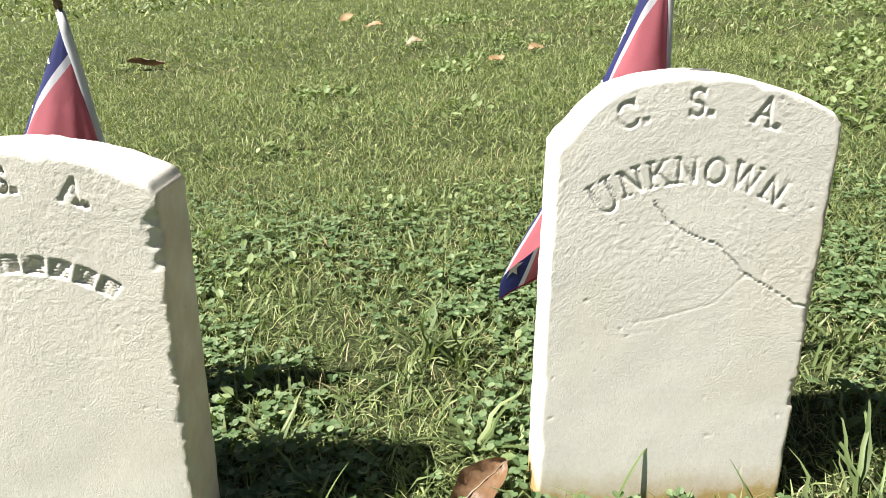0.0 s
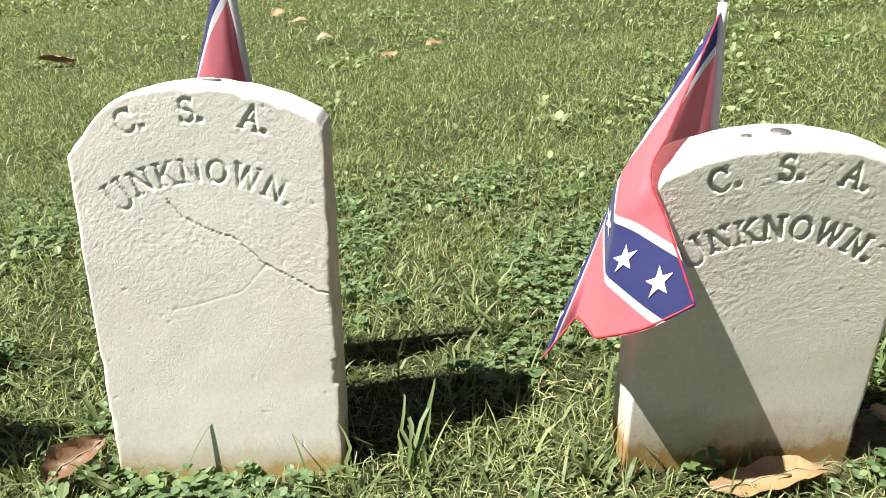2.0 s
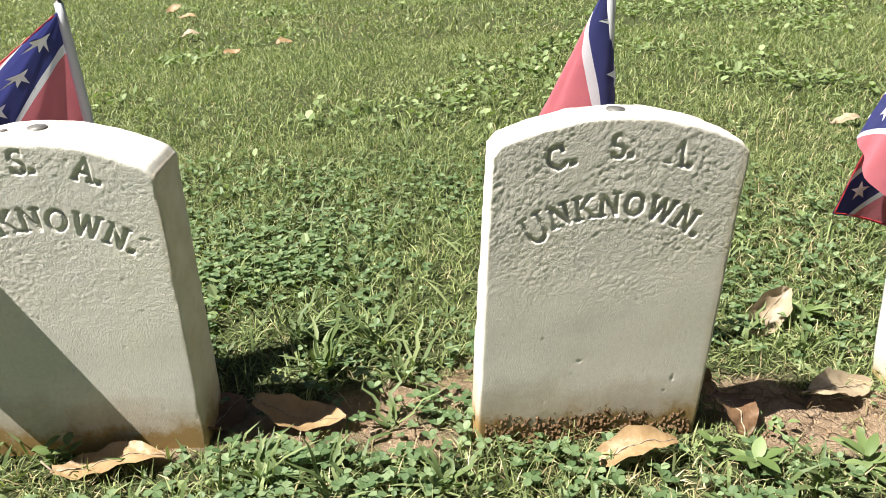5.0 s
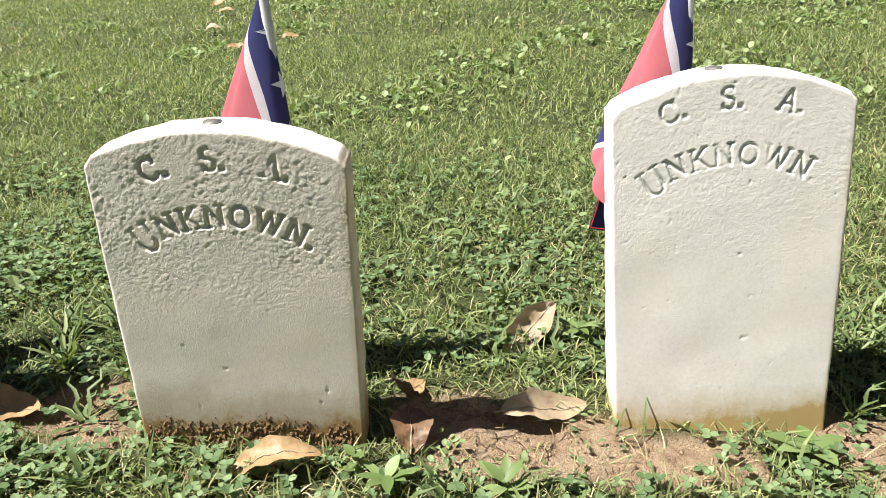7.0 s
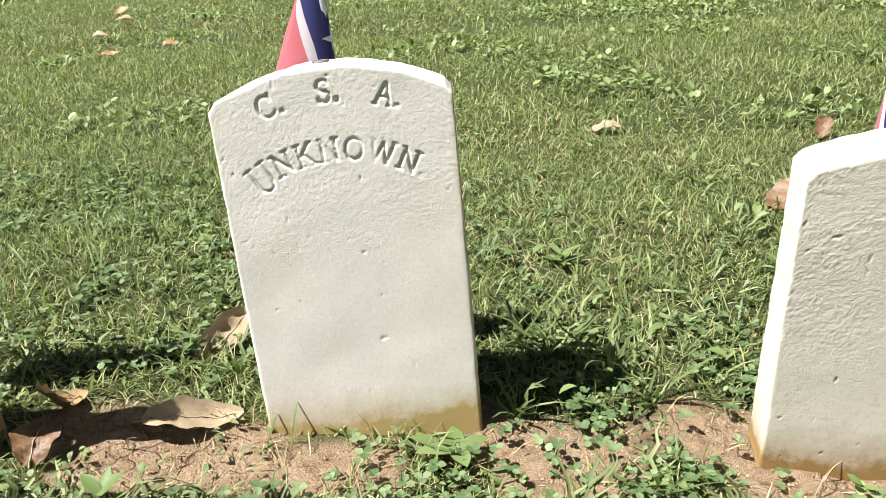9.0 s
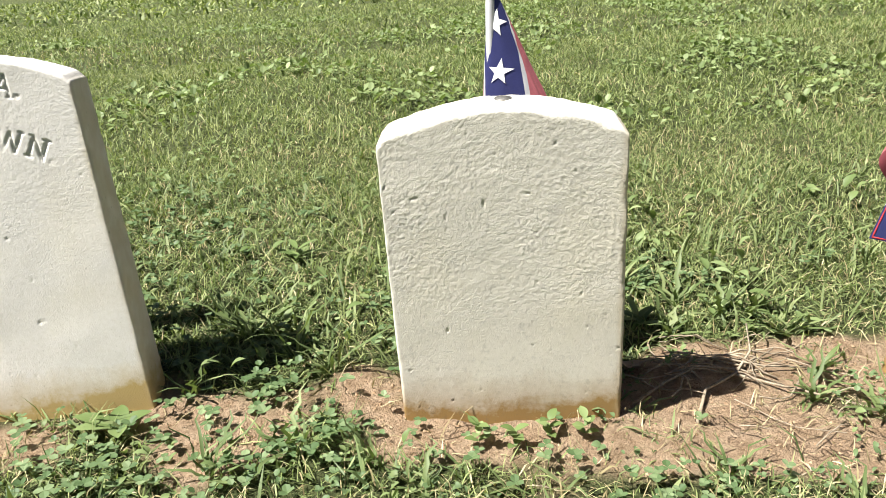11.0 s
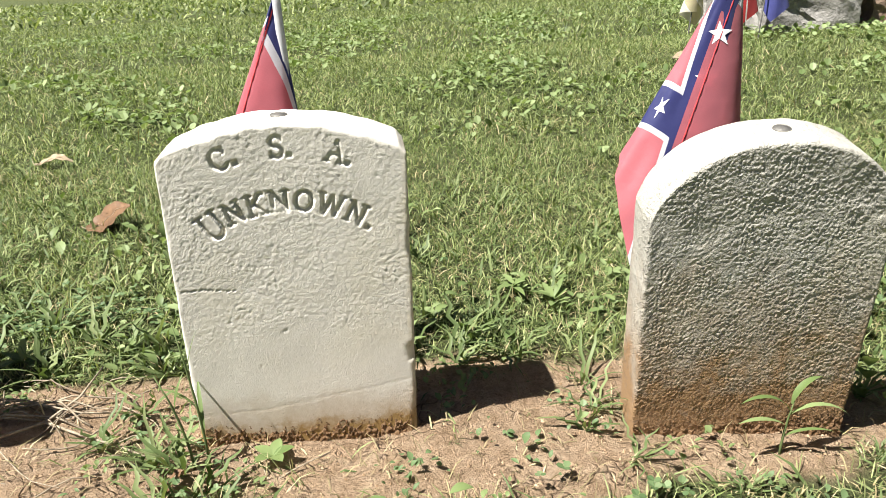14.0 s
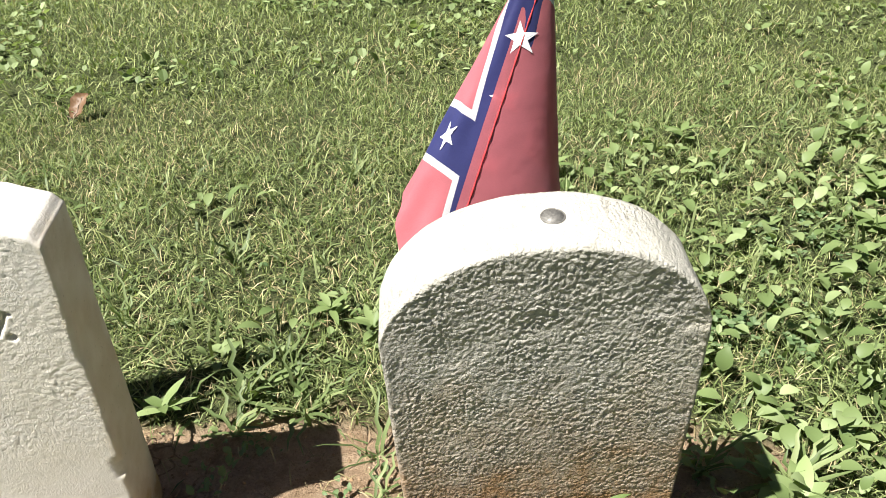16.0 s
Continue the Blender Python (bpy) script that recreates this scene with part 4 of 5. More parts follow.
clover_patch("clover", 104000, (-0.9, 3.2, -0.5, 1.5), 0.0118, 81,
             lambda x, y: np.clip(0.3 + 0.9 * fractal(x * 3.3, y * 3.3, 83, 3), 0, 1) * (1 - 0.85 * bareness(x, y)) * np.interp(x, [-1, 1.4, 2.4, 3.2], [1, 0.8, 0.3, 0.05]) * np.interp(y, [0.1, 0.35, 0.8, 1.48], [1, 0.7, 0.34, 0.0]) * np.where(y < -0.12, np.interp(x, [0.5, 1.6, 2.4], [1.0, 0.8, 0.3]), 1.0),
             "dark green clover leaves between the gravestones", CLOVER)
clover_patch("clover", 16000, (2.4, 5.2, -0.5, 0.6), 0.0105, 85,
             lambda x, y: 0.35 * smooth(0.1, 0.5, fractal(x * 4.1, y * 4.1, 87, 3)) * (1 - 0.96 * bareness(x, y)),
             "scattered clover on the bare soil", CLOVER)


def weed_field(name, n, box, size, shape, seed, keep, label, broad=False):
    r = np.random.default_rng(seed)
    x, y = scatter(n, *box, r, keep)
    m = len(x)
    z = ground_height(x, y) + r.uniform(0.008, 0.045, m)
    sz, yaw, tilt = r.uniform(0.5, 1.3, m) * size, r.uniform(0, 6.28, m), r.normal(0.35, 0.4, m)
    v, f = broad_leaves(x, y, z, sz, yaw, tilt, shape) if broad else leaflets(x, y, z, sz, yaw, tilt, shape, seed)
    tagged(new(name, mesh_of(name, v, [f], WEED, not broad)), label, "weeds", kind="stuff")


weed_field("weed_leaves", 70000, (-3.5, 9.5, 1.6, 7.5), 0.034, 0.85, 91,
           lambda x, y: smooth(-0.02, 0.5, fractal(x * 1.7, y * 1.7, 93, 3) + 0.06 * (x - 2.6)) * np.interp(y, [1.6, 2.6, 7.5], [0.15, 1, 0.8]), "light green broad weed leaves in the lawn")
weed_field("weed_leaves", 9000, (-0.9, 5.0, -0.5, 1.6), 0.022, 0.7, 95,
           lambda x, y: smooth(0.1, 0.5, fractal(x * 2.6, y * 2.6, 97, 3)) * (1 - bareness(x, y)) * np.where((y < -0.1) & (x > 1.5), 0.4, 1), "small broad weed leaves in the turf")
weed_field("weed_leaves", 4000, (4.66, 6.8, -0.45, 1.5), 0.033, 0.8, 98,
           lambda x, y: smooth(-0.3, 0.35, fractal(x * 2.2, y * 2.2, 99, 2) + 0.25 * (x - 4.95)) * np.interp(y, [0.9, 1.5], [1, 0.2]), "bright broad weed leaves beside the grey gravestone", True)

zero, one = np.zeros(1), np.ones(1)
SPRIG_LEAVES = [[mesh_of("leaf", *(lambda q: (q[0], [q[1]]))(broad_leaves(zero, zero, zero, one, zero, zero + 0.1 * k, 0.5 + 0.13 * k)), mat) for k in range(4)] for mat in (CLOVER, WEED, CRAB)]


def ground_weeds(n, seed):
    """Low small-leaved plants that creep over the open soil, one thing each, every leaf a part."""
    r = random.Random(seed)
    spots = [(4.235, 0.0), (4.25, -0.04), (4.22, 0.05), (4.06, 0.13), (4.0, 0.16), (4.1, 0.2), (3.6, 0.02), (3.56, 0.08), (3.44, 0.22), (3.5, 0.26), (4.05, -0.17), (3.95, -0.2), (4.1, -0.2), (4.4, -0.2), (3.2, 0.2), (2.7, 0.1)]
    for k in range(n):
        x, y = (r.uniform(1.1, 4.75), r.uniform(-0.32, 0.34)) if k >= len(spots) else spots[k]
        if taken(np.array([x]), np.array([y]), 0.015)[0]:
            continue
        thing = new("creeping_weed", None)
        z0 = height_at(x, y)
        thing.location = (x, y, z0)
        kinds, wide = SPRIG_LEAVES[r.choice((0, 0, 1, 2))], r.uniform(0.014, 0.03)
        for _ in range(r.randint(8, 17)):
            px, py, size = r.gauss(0, wide), r.gauss(0, wide * 0.8), r.uniform(0.007, 0.016)
            leaf = part("leaf", r.choice(kinds), thing)
            leaf.location = (px, py, height_at(x + px, y + py) - z0 + r.uniform(0.002, 0.018))
            leaf.rotation_euler = (r.gauss(0, 0.3), -r.gauss(0.3, 0.3), r.uniform(0, 6.28))
            leaf.scale = (size, size, size)
        tagged(thing, "small creeping weed on bare soil", "weed", "creeping weeds")


ground_weeds(150, 77)
weed_field("weed_leaves", 1500, (2.5, 4.7, -0.5, 0.9), 0.036, 0.6, 198,
           lambda x, y: smooth(0.1, 0.5, fractal(x * 3.2, y * 3.2, 199, 2)) * (1 - bareness(x, y)) * np.where(y < -0.1, 0.35, 1), "pointed weed leaves in the turf between gravestones", True)


# ---- soil crumbs ----
def crumbs():
    r = np.random.default_rng(101)
    x, y = scatter(70000, 0.7, 4.9, -0.4, 0.5, r, lambda a, b: bareness(a, b) * 0.9)
    n = len(x)
    s = 0.0007 + 0.0026 * r.uniform(0, 1, n) ** 7
    octa = np.array([(1, 0, 0), (-1, 0, 0), (0, 1, 0), (0, -1, 0), (0, 0, 1), (0, 0, -0.6)], float)
    v = octa[None] * (1 + r.normal(0, 0.28, (n, 6, 1))) * s[:, None, None]
    a = r.uniform(0, 6.28, n)
    ca, sa = np.cos(a)[:, None], np.sin(a)[:, None]
    v = np.stack([v[:, :, 0] * ca - v[:, :, 1] * sa + x[:, None], v[:, :, 0] * sa + v[:, :, 1] * ca + y[:, None], v[:, :, 2] + (ground_height(x, y) + s * 0.3)[:, None]], -1)
    k = np.arange(n)[:, None] * 6
    tri = np.concatenate([k + np.array([f]) for f in ((0, 2, 4), (2, 1, 4), (1, 3, 4), (3, 0, 4), (2, 0, 5), (1, 2, 5), (3, 1, 5), (0, 3, 5))])
    tagged(new("soil_crumbs", mesh_of("soil_crumbs", v.reshape(-1, 3), [tri], CLOD, True)), "reddish clay crumbs on the bare soil", "soil", kind="stuff")


crumbs()


# ---- single plants ----
def ribbon(points, widths, keel=0.25):
    """Vertices and faces of a long leaf with a sunk midrib."""
    pts = [Vector(p) for p in points]
    n, verts, faces = len(pts), [], []
    for i, p in enumerate(pts):
        way = (pts[min(i + 1, n - 1)] - pts[max(i - 1, 0)]).normalized()
        side = way.cross(Vector((0, 0, 1)))
        side = side.normalized() if side.length > 1e-4 else Vector((1, 0, 0))
        up = side.cross(way)
        w = widths[i] / 2
        verts += [p - side * w + up * w * keel, p, p + side * w + up * w * keel]
    for i in range(n - 1):
        for k in range(2):
            a = i * 3 + k
            faces.append((a, a + 1, a + 4, a + 3))
    return [tuple(v) for v in verts], faces


def arching(length, lean, curl, yaw, steps=7):
    pts, p, a = [], Vector((0, 0, 0)), lean
    for i in range(steps):
        pts.append(p.copy())
        p = p + Vector((math.cos(yaw) * math.sin(a), math.sin(yaw) * math.sin(a), math.cos(a))) * (length / (steps - 1))
        a += curl / (steps - 1)
    return pts


def tuft(x, y, count, length, wide, seed, label="tuft of broad-bladed green crabgrass", straight=False):
    r = random.Random(seed)
    verts, faces = [], []
    for k in range(count):
        yaw = r.uniform(0, 6.28)
        ln = length * r.uniform(0.5, 1.2)
        pts = arching(ln, r.uniform(0.15, 1.0) if not straight else r.uniform(0.05, 0.4), r.uniform(0.2, 1.2), yaw)
        pts = [p + Vector((r.uniform(-0.008, 0.008), 0, 0)) + Vector((math.cos(yaw), math.sin(yaw), 0)) * 0.004 for p in pts]
        ww = wide * r.uniform(0.7, 1.3)
        v, f = ribbon(pts, [ww * s for s in (0.55, 0.9, 1.0, 0.95, 0.8, 0.5, 0.06)])
        o = len(verts)
        verts += v
        faces += [tuple(i + o for i in q) for q in f]
    ob = new("crabgrass_tuft", mesh_of("crabgrass_tuft", verts, [np.array(faces)], CRAB))
    ob.location = (x, y, height_at(x, y) - 0.003)
    tagged(ob, label, "grass tuft", "tufts of crabgrass")


for i, (x, y, c, ln, w) in enumerate([
        (0.02, 0.33, 14, 0.13, 0.007), (-0.02, 0.24, 9, 0.11, 0.006), (-0.1, -0.02, 10, 0.10, 0.007), (0.1, 0.07, 12, 0.11, 0.007), (-0.18, 0.06, 9, 0.10, 0.006),
        (0.2, -0.09, 9, 0.09, 0.006), (0.13, -0.16, 12, 0.08, 0.006), (0.52, -0.1, 8, 0.10, 0.005), (0.58, -0.05, 9, 0.13, 0.006), (0.64, 0.09, 10, 0.09, 0.006),
        (0.73, 0.32, 9, 0.12, 0.006), (0.68, 0.42, 8, 0.11, 0.006), (0.83, -0.06, 12, 0.08, 0.006), (1.3, 0.13, 16, 0.13, 0.008), (1.38, 0.22, 16, 0.13, 0.008),
        (1.24, 0.24, 12, 0.12, 0.007), (1.44, 0.1, 14, 0.10, 0.007), (1.26, -0.13, 14, 0.09, 0.007), (1.36, -0.17, 12, 0.09, 0.007), (1.17, -0.2, 12, 0.08, 0.006),
        (1.5, -0.15, 14, 0.08, 0.007), (1.42, -0.02, 10, 0.09, 0.006), (1.98, -0.14, 12, 0.08, 0.008), (2.08, -0.17, 14, 0.08, 0.007), (2.12, 0.2, 10, 0.09, 0.007),
        (2.02, 0.42, 10, 0.11, 0.006), (2.62, 0.28, 14, 0.14, 0.006), (2.7, 0.22, 14, 0.15, 0.006), (2.76, 0.17, 12, 0.12, 0.006), (2.62, -0.08, 12, 0.09, 0.006),
        (2.72, -0.03, 12, 0.10, 0.006), (3.3, 0.42, 14, 0.11, 0.008), (3.4, 0.35, 12, 0.10, 0.008), (3.52, 0.3, 12, 0.11, 0.008), (3.58, -0.02, 16, 0.09, 0.007),
        (3.63, -0.06, 16, 0.09, 0.006), (3.54, 0.1, 10, 0.08, 0.007), (3.22, 0.48, 14, 0.10, 0.007), (4.06, 0.24, 12, 0.10, 0.007), (4.13, 0.3, 12, 0.10, 0.006),
        (4.24, 0.02, 10, 0.09, 0.005), (4.25, 0.1, 8, 0.10, 0.005), (3.98, -0.22, 26, 0.05, 0.002), (3.86, -0.27, 24, 0.055, 0.002), (4.6, -0.16, 24, 0.06, 0.002),
        (4.68, 0.0, 16, 0.10, 0.007), (4.78, -0.05, 16, 0.10, 0.007), (5.0, 0.1, 14, 0.10, 0.007), (3.1, -0.27, 14, 0.09, 0.006), (3.4, -0.25, 14, 0.09, 0.005), (2.4, -0.2, 12, 0.08, 0.006),
        (3.5, 0.03, 12, 0.08, 0.006), (3.66, -0.11, 14, 0.08, 0.007), (3.61, -0.14, 14, 0.08, 0.007), (3.7, -0.17, 12, 0.07, 0.006), (3.46, 0.3, 14, 0.1, 0.008), (3.55, 0.22, 12, 0.09, 0.008),
        (4.21, -0.03, 8, 0.07, 0.005), (4.26, -0.12, 10, 0.06, 0.004), (3.3, -0.12, 12, 0.07, 0.005), (2.9, -0.13, 12, 0.07, 0.005), (2.83, -0.06, 10, 0.08, 0.006), (4.05, 0.18, 12, 0.09, 0.007),
        (4.15, 0.2, 12, 0.09, 0.007), (3.35, 0.24, 12, 0.1, 0.008), (2.55, 0.12, 10, 0.09, 0.006), (4.38, -0.2, 16, 0.05, 0.003)]):
    tuft(x, y, c, ln, w, 200 + i)
rr = random.Random(5)
for i in range(70):
    x, y = rr.uniform(-0.8, 5.4), rr.choice([rr.uniform(-0.5, -0.2), rr.uniform(0.3, 1.6), rr.uniform(0.2, 0.8)])
    if bareness(np.array([x]), np.array([y]))[0] < 0.4:
        tuft(x, y, rr.randint(6, 12), rr.uniform(0.06, 0.11), rr.uniform(0.004, 0.0075), 300 + i)


def stalk(name, x, y, leaves, stem_high, label, category="weed", lean=(0, 0)):
    """A single plant: a stem and its leaves as parts. leaves: (height, yaw, lean, curl, length, width)."""
    z0 = height_at(x, y)
    thing = new(name, None)
    thing.location = (x, y, z0)
    if stem_high:
        pts = [(lean[0] * t * t, lean[1] * t * t, stem_high * t - 0.01) for t in (0, 0.25, 0.5, 0.75, 1)]
        part("stem", tube("stem", pts, [0.0022, 0.002, 0.0018, 0.0014, 0.0008], CRAB, 6), thing)
    for h, yaw, ln, cu, length, wide in leaves:
        t = h / stem_high if stem_high else 0
        root = Vector((lean[0] * t * t, lean[1] * t * t, h))
        pts = [root + p for p in arching(length, ln, cu, radians(yaw), 9)]
        v, f = ribbon(pts, [wide * s for s in (0.25, 0.6, 0.9, 1.0, 1.0, 0.9, 0.7, 0.4, 0.03)])
        part("leaf", mesh_of("leaf", v, [np.array(f)], WEED_LEAF), thing)
    tagged(thing, label, category)


stalk("tall_grass", 3.665, -0.045, [(0.02, 200, 0.5, 1.0, 0.08, 0.006), (0.09, 170, 0.5, 1.2, 0.07, 0.005), (0.15, 20, 0.2, 0.3, 0.06, 0.004), (0.05, 100, 0.4, 0.8, 0.09, 0.006)], 0.23,
      "tall thin grass stem before a cream gravestone", "grass stem", (-0.02, 0.01))
stalk("tall_grass", 3.645, -0.05, [(0.05, 240, 0.4, 0.9, 0.07, 0.005), (0.1, 60, 0.3, 0.7, 0.05, 0.004)], 0.16, "short thin grass stem before a cream gravestone", "grass stem", (-0.03, 0.0))
stalk("weed_sprout", 3.752, -0.045, [(0.012, a, 1.2, 0.3, 0.032, 0.018) for a in (10, 75, 150, 220, 300)], 0, "small round-leaved sprout at a gravestone foot")
stalk("arching_weed", 4.464, -0.13, [(0.075, 182, 0.65, 1.5, 0.085, 0.010), (0.05, 187, 1.0, 0.8, 0.08, 0.010), (0.085, 12, 0.25, 1.7, 0.065, 0.011), (0.065, 352, 0.9, 1.7, 0.10, 0.009),
                                     (0.03, 345, 1.0, 0.9, 0.07, 0.007)], 0.1, "green weed with arching leaves before a grey gravestone", lean=(0.008, -0.005))
stalk("weed_sprout", 2.47, 0.035, [(0.01, a, 1.15, 0.4, ln, 0.026) for a, ln in ((170, 0.07), (200, 0.06), (100, 0.045), (20, 0.05), (290, 0.05))], 0, "broad-leaved weed at a white gravestone foot")
for k, (x, y) in enumerate([(2.98, -0.02), (3.03, -0.035), (3.08, -0.025), (3.13, -0.03), (0.25, -0.09), (0.3, -0.085), (0.96, -0.075), (0.985, -0.07), (1.85, -0.09)]):
    stalk("clover_sprig", x, y, [(0.008 + 0.012 * (j % 3), 47 * k + j * 63, 1.0, 0.5, 0.022, 0.013) for j in range(6)], 0, "small clover sprig at a gravestone foot", "clover")
for k, (x, y, h) in enumerate([(0.2, -0.075, 0.08), (0.27, -0.07, 0.13), (0.45, -0.075, 0.09), (0.6, -0.06, 0.16), (-0.42, -0.16, 0.12), (-0.3, -0.155, 0.10), (-0.1, -0.1, 0.12), (2.24, 0.04, 0.08), (3.0, -0.02, 0.09), (2.37, 0.05, 0.06), (3.86, -0.04, 0.07)]):
    stalk("long_grass", x, y, [(0.0, 31 * k * k % 360, 0.35, 0.6, h, 0.0032), (0.0, (31 * k * k + 140) % 360, 0.6, 0.8, h * 0.7, 0.003)], 0, "long single grass blades at a gravestone foot", "grass")


def rosette(x, y, count, length, wide, seed, label="bright broad-leaved weed growing in the turf"):
    r = random.Random(seed)
    leaves = [(r.uniform(0.004, 0.03), k * 137.5 + r.uniform(-15, 15), r.uniform(0.8, 1.35), r.uniform(0.1, 0.6), length * r.uniform(0.6, 1.15), wide * r.uniform(0.7, 1.15)) for k in range(count)]
    stalk("broadleaf_weed", x, y, leaves, 0, label)


rr = random.Random(9)
for k in range(40):
    x, y = rr.uniform(4.66, 6.3), rr.uniform(-0.35, 1.05)
    if y > -0.1 or x > 4.75:
        rosette(x, y, rr.randint(5, 8), rr.uniform(0.045, 0.075), rr.uniform(0.024, 0.036), 400 + k)
for k, (x, y) in enumerate([(4.2, -0.27), (4.16, -0.31), (4.62, -0.3), (4.68, -0.33), (4.27, 0.36), (4.2, 0.42), (1.9, -0.12), (2.05, -0.11), (2.16, 0.3), (3.3, 0.27), (3.95, 0.22), (1.06, -0.3), (2.56, -0.27), (2.3, -0.3), (3.1, 0.62), (2.66, 0.62), (3.05, 0.3)]):
    rosette(x, y, 10, 0.05, 0.016, 500 + k)


# ---- fallen leaves ----
def dead_leaf(x, y, length, wide, yaw, pitch, roll, cup, material, label, lift=0.004, seed=0):
    """A dry magnolia-like leaf: blade curled across and along, a midrib and a stalk."""
    r = random.Random(seed)
    n, m = 15, 9
    verts, faces = [], []
    for i in range(n):
        s = i / (n - 1)
        half = wide / 2 * (math.sin(math.pi * min(1, s * 0.93 + 0.05)) ** 0.75) * (1 + 0.06 * math.sin(s * 17 + seed))
        for j in range(m):
            w = j / (m - 1) * 2 - 1
            verts.append(((s - 0.5) * length, w * half * math.cos(cup * 0.6 * w), cup * half * w * w * 0.9 + 0.012 * math.sin(s * 5 + seed) + 0.003 * math.sin(s * 23 + w * 5 + seed) + 0.006 * cup * s * s))
    for i in range(n - 1):
        for j in range(m - 1):
            a = i * m + j
            faces.append((a, a + 1, a + m + 1, a + m))
    me = mesh_of("blade", verts, [np.array(faces)], material)
    thing = new("fallen_leaf", None)
    turn = pose(0, 0, 0, 0, 0, yaw) @ pose(0, 0, 0, roll, pitch, 0)
    low = min((turn @ Vector(v)).z for v in verts)
    thing.matrix_world = pose(x, y, height_at(x, y) - low + lift) @ turn
    part("blade", me, thing)
    rib = [Vector(verts[i * m + m // 2]) + Vector((0, 0, 0.0006)) for i in range(n)]
    part("midrib", tube("midrib", [Vector((-length * 0.58, 0.004, 0.004))] + rib, [0.0014] + [0.0014 * (1 - 0.8 * i / n) for i in range(n)], TWIG, 5), thing)
    tagged(thing, label, "leaf", "fallen leaves")


for k, (x, y, ln, w, yaw, p, ro, cup, mat, label, lift) in enumerate([
        (0.113, -0.035, 0.095, 0.055, 35, -28, 30, 0.7, BROWN_LEAF, "brown curled dry leaf standing in the grass", 0.006),
        (-0.33, 0.14, 0.085, 0.06, 80, -45, 10, 0.3, TAN_LEAF, "tan dry leaf leaning behind a gravestone", 0.0),
        (1.29, -0.005, 0.14, 0.06, -12, 6, 10, 0.35, TAN_LEAF, "large tan dry leaf beside a gravestone", 0.012),
        (1.175, 0.0, 0.09, 0.06, 70, 15, 20, 0.4, BROWN_LEAF, "dark brown dry leaf in a gravestone's shade", 0.004),
        (1.047, -0.092, 0.15, 0.05, 5, 3, 8, 0.25, TAN_LEAF, "tan dry leaf lying at a gravestone foot", 0.006),
        (1.745, -0.105, 0.125, 0.045, 12, -4, 14, 0.5, TAN_LEAF, "tan dry leaf lying before a gravestone", 0.008),
        (1.91, -0.005, 0.085, 0.06, 100, -20, 12, 0.3, BROWN_LEAF, "grey-brown dry leaf leaning on bare soil", 0.0),
        (2.10, 0.06, 0.135, 0.055, 22, 5, 22, 0.5, PALE_LEAF, "pale crinkled dry leaf on bare soil", 0.006),
        (1.89, 0.09, 0.08, 0.05, 60, 30, 10, 0.5, TAN_LEAF, "small tan dry leaf behind a gravestone", 0.0),
        (2.075, 0.28, 0.12, 0.065, 40, -28, 38, 0.7, PALE_LEAF, "folded tan dry leaf standing in the grass", 0.0),
        (3.25, 0.98, 0.12, 0.105, 20, -14, 10, 0.12, BROWN_LEAF, "brown oval dry leaf on the lawn", 0.01),
        (2.895, 1.62, 0.12, 0.05, 3, 4, 10, 0.2, PALE_LEAF, "pale dry leaf lying on the lawn", 0.014),
        (5.72, 2.91, 0.19, 0.13, -10, 3, 12, 0.2, PALE_LEAF, "pale dry leaf on the far lawn", 0.014),
        (3.212, 0.125, 0.10, 0.05, 8, 0, -10, 0.3, PALE_LEAF, "grey dry leaf in a gravestone's shade", 0.01),
        (-2.2, 4.45, 0.28, 0.11, -5, 3, -12, 0.9, BROWN_LEAF, "dark brown curled dry leaf on the lawn", 0.03),
        (-3.2, 5.2, 0.18, 0.1, 5, 3, 18, 0.3, PALE_LEAF, "pale dry leaf on the far lawn", 0.04),
        (-1.1, 6.6, 0.16, 0.12, 40, -10, 18, 0.4, TAN_LEAF, "tan dry leaf on the far lawn", 0.04),
        (-0.75, 5.9, 0.16, 0.08, 5, 4, 16, 0.3, TAN_LEAF, "tan dry leaf on the far lawn", 0.04),
        (-0.3, 4.55, 0.12, 0.07, 10, -8, 20, 0.4, PALE_LEAF, "pale dry leaf on the lawn", 0.03),
        (0.5, 3.9, 0.1, 0.07, 20, -12, 20, 0.4, TAN_LEAF, "tan dry leaf on the lawn", 0.03),
        (0.25, 3.6, 0.1, 0.07, 20, -14, 16, 0.4, TAN_LEAF, "tan dry leaf on the lawn", 0.03),
        (3.55, -0.33, 0.05, 0.03, 40, 10, 10, 0.4, BROWN_LEAF, "small brown dry leaf in the turf", 0.0),
        (3.62, -0.1, 0.045, 0.03, 20, 5, -10, 0.4, BROWN_LEAF, "small brown leaf at a gravestone foot", 0.002),
        (3.54, 1.52, 0.09, 0.05, 60, -20, 10, 0.5, BROWN_LEAF, "dull brown dry leaf in the lawn", 0.012)]):
    dead_leaf(x, y, ln, w, yaw, p, ro, cup, mat, label, lift, k)


# ---- dry roots and twigs on the soil ----
def twig(points, thick, label="dry bent root lying on bare soil"):
    z = [(x, y, height_at(x, y) + h) for x, y, h in points]
    ob = new("twig", tube("twig", [(a - z[0][0], b - z[0][1], c - z[0][2]) for a, b, c in z], [thick * (1 - 0.5 * i / len(z)) for i in range(len(z))], TWIG, 6))
    ob.location = z[0]
    tagged(ob, label, "twig", "dry roots and twigs")


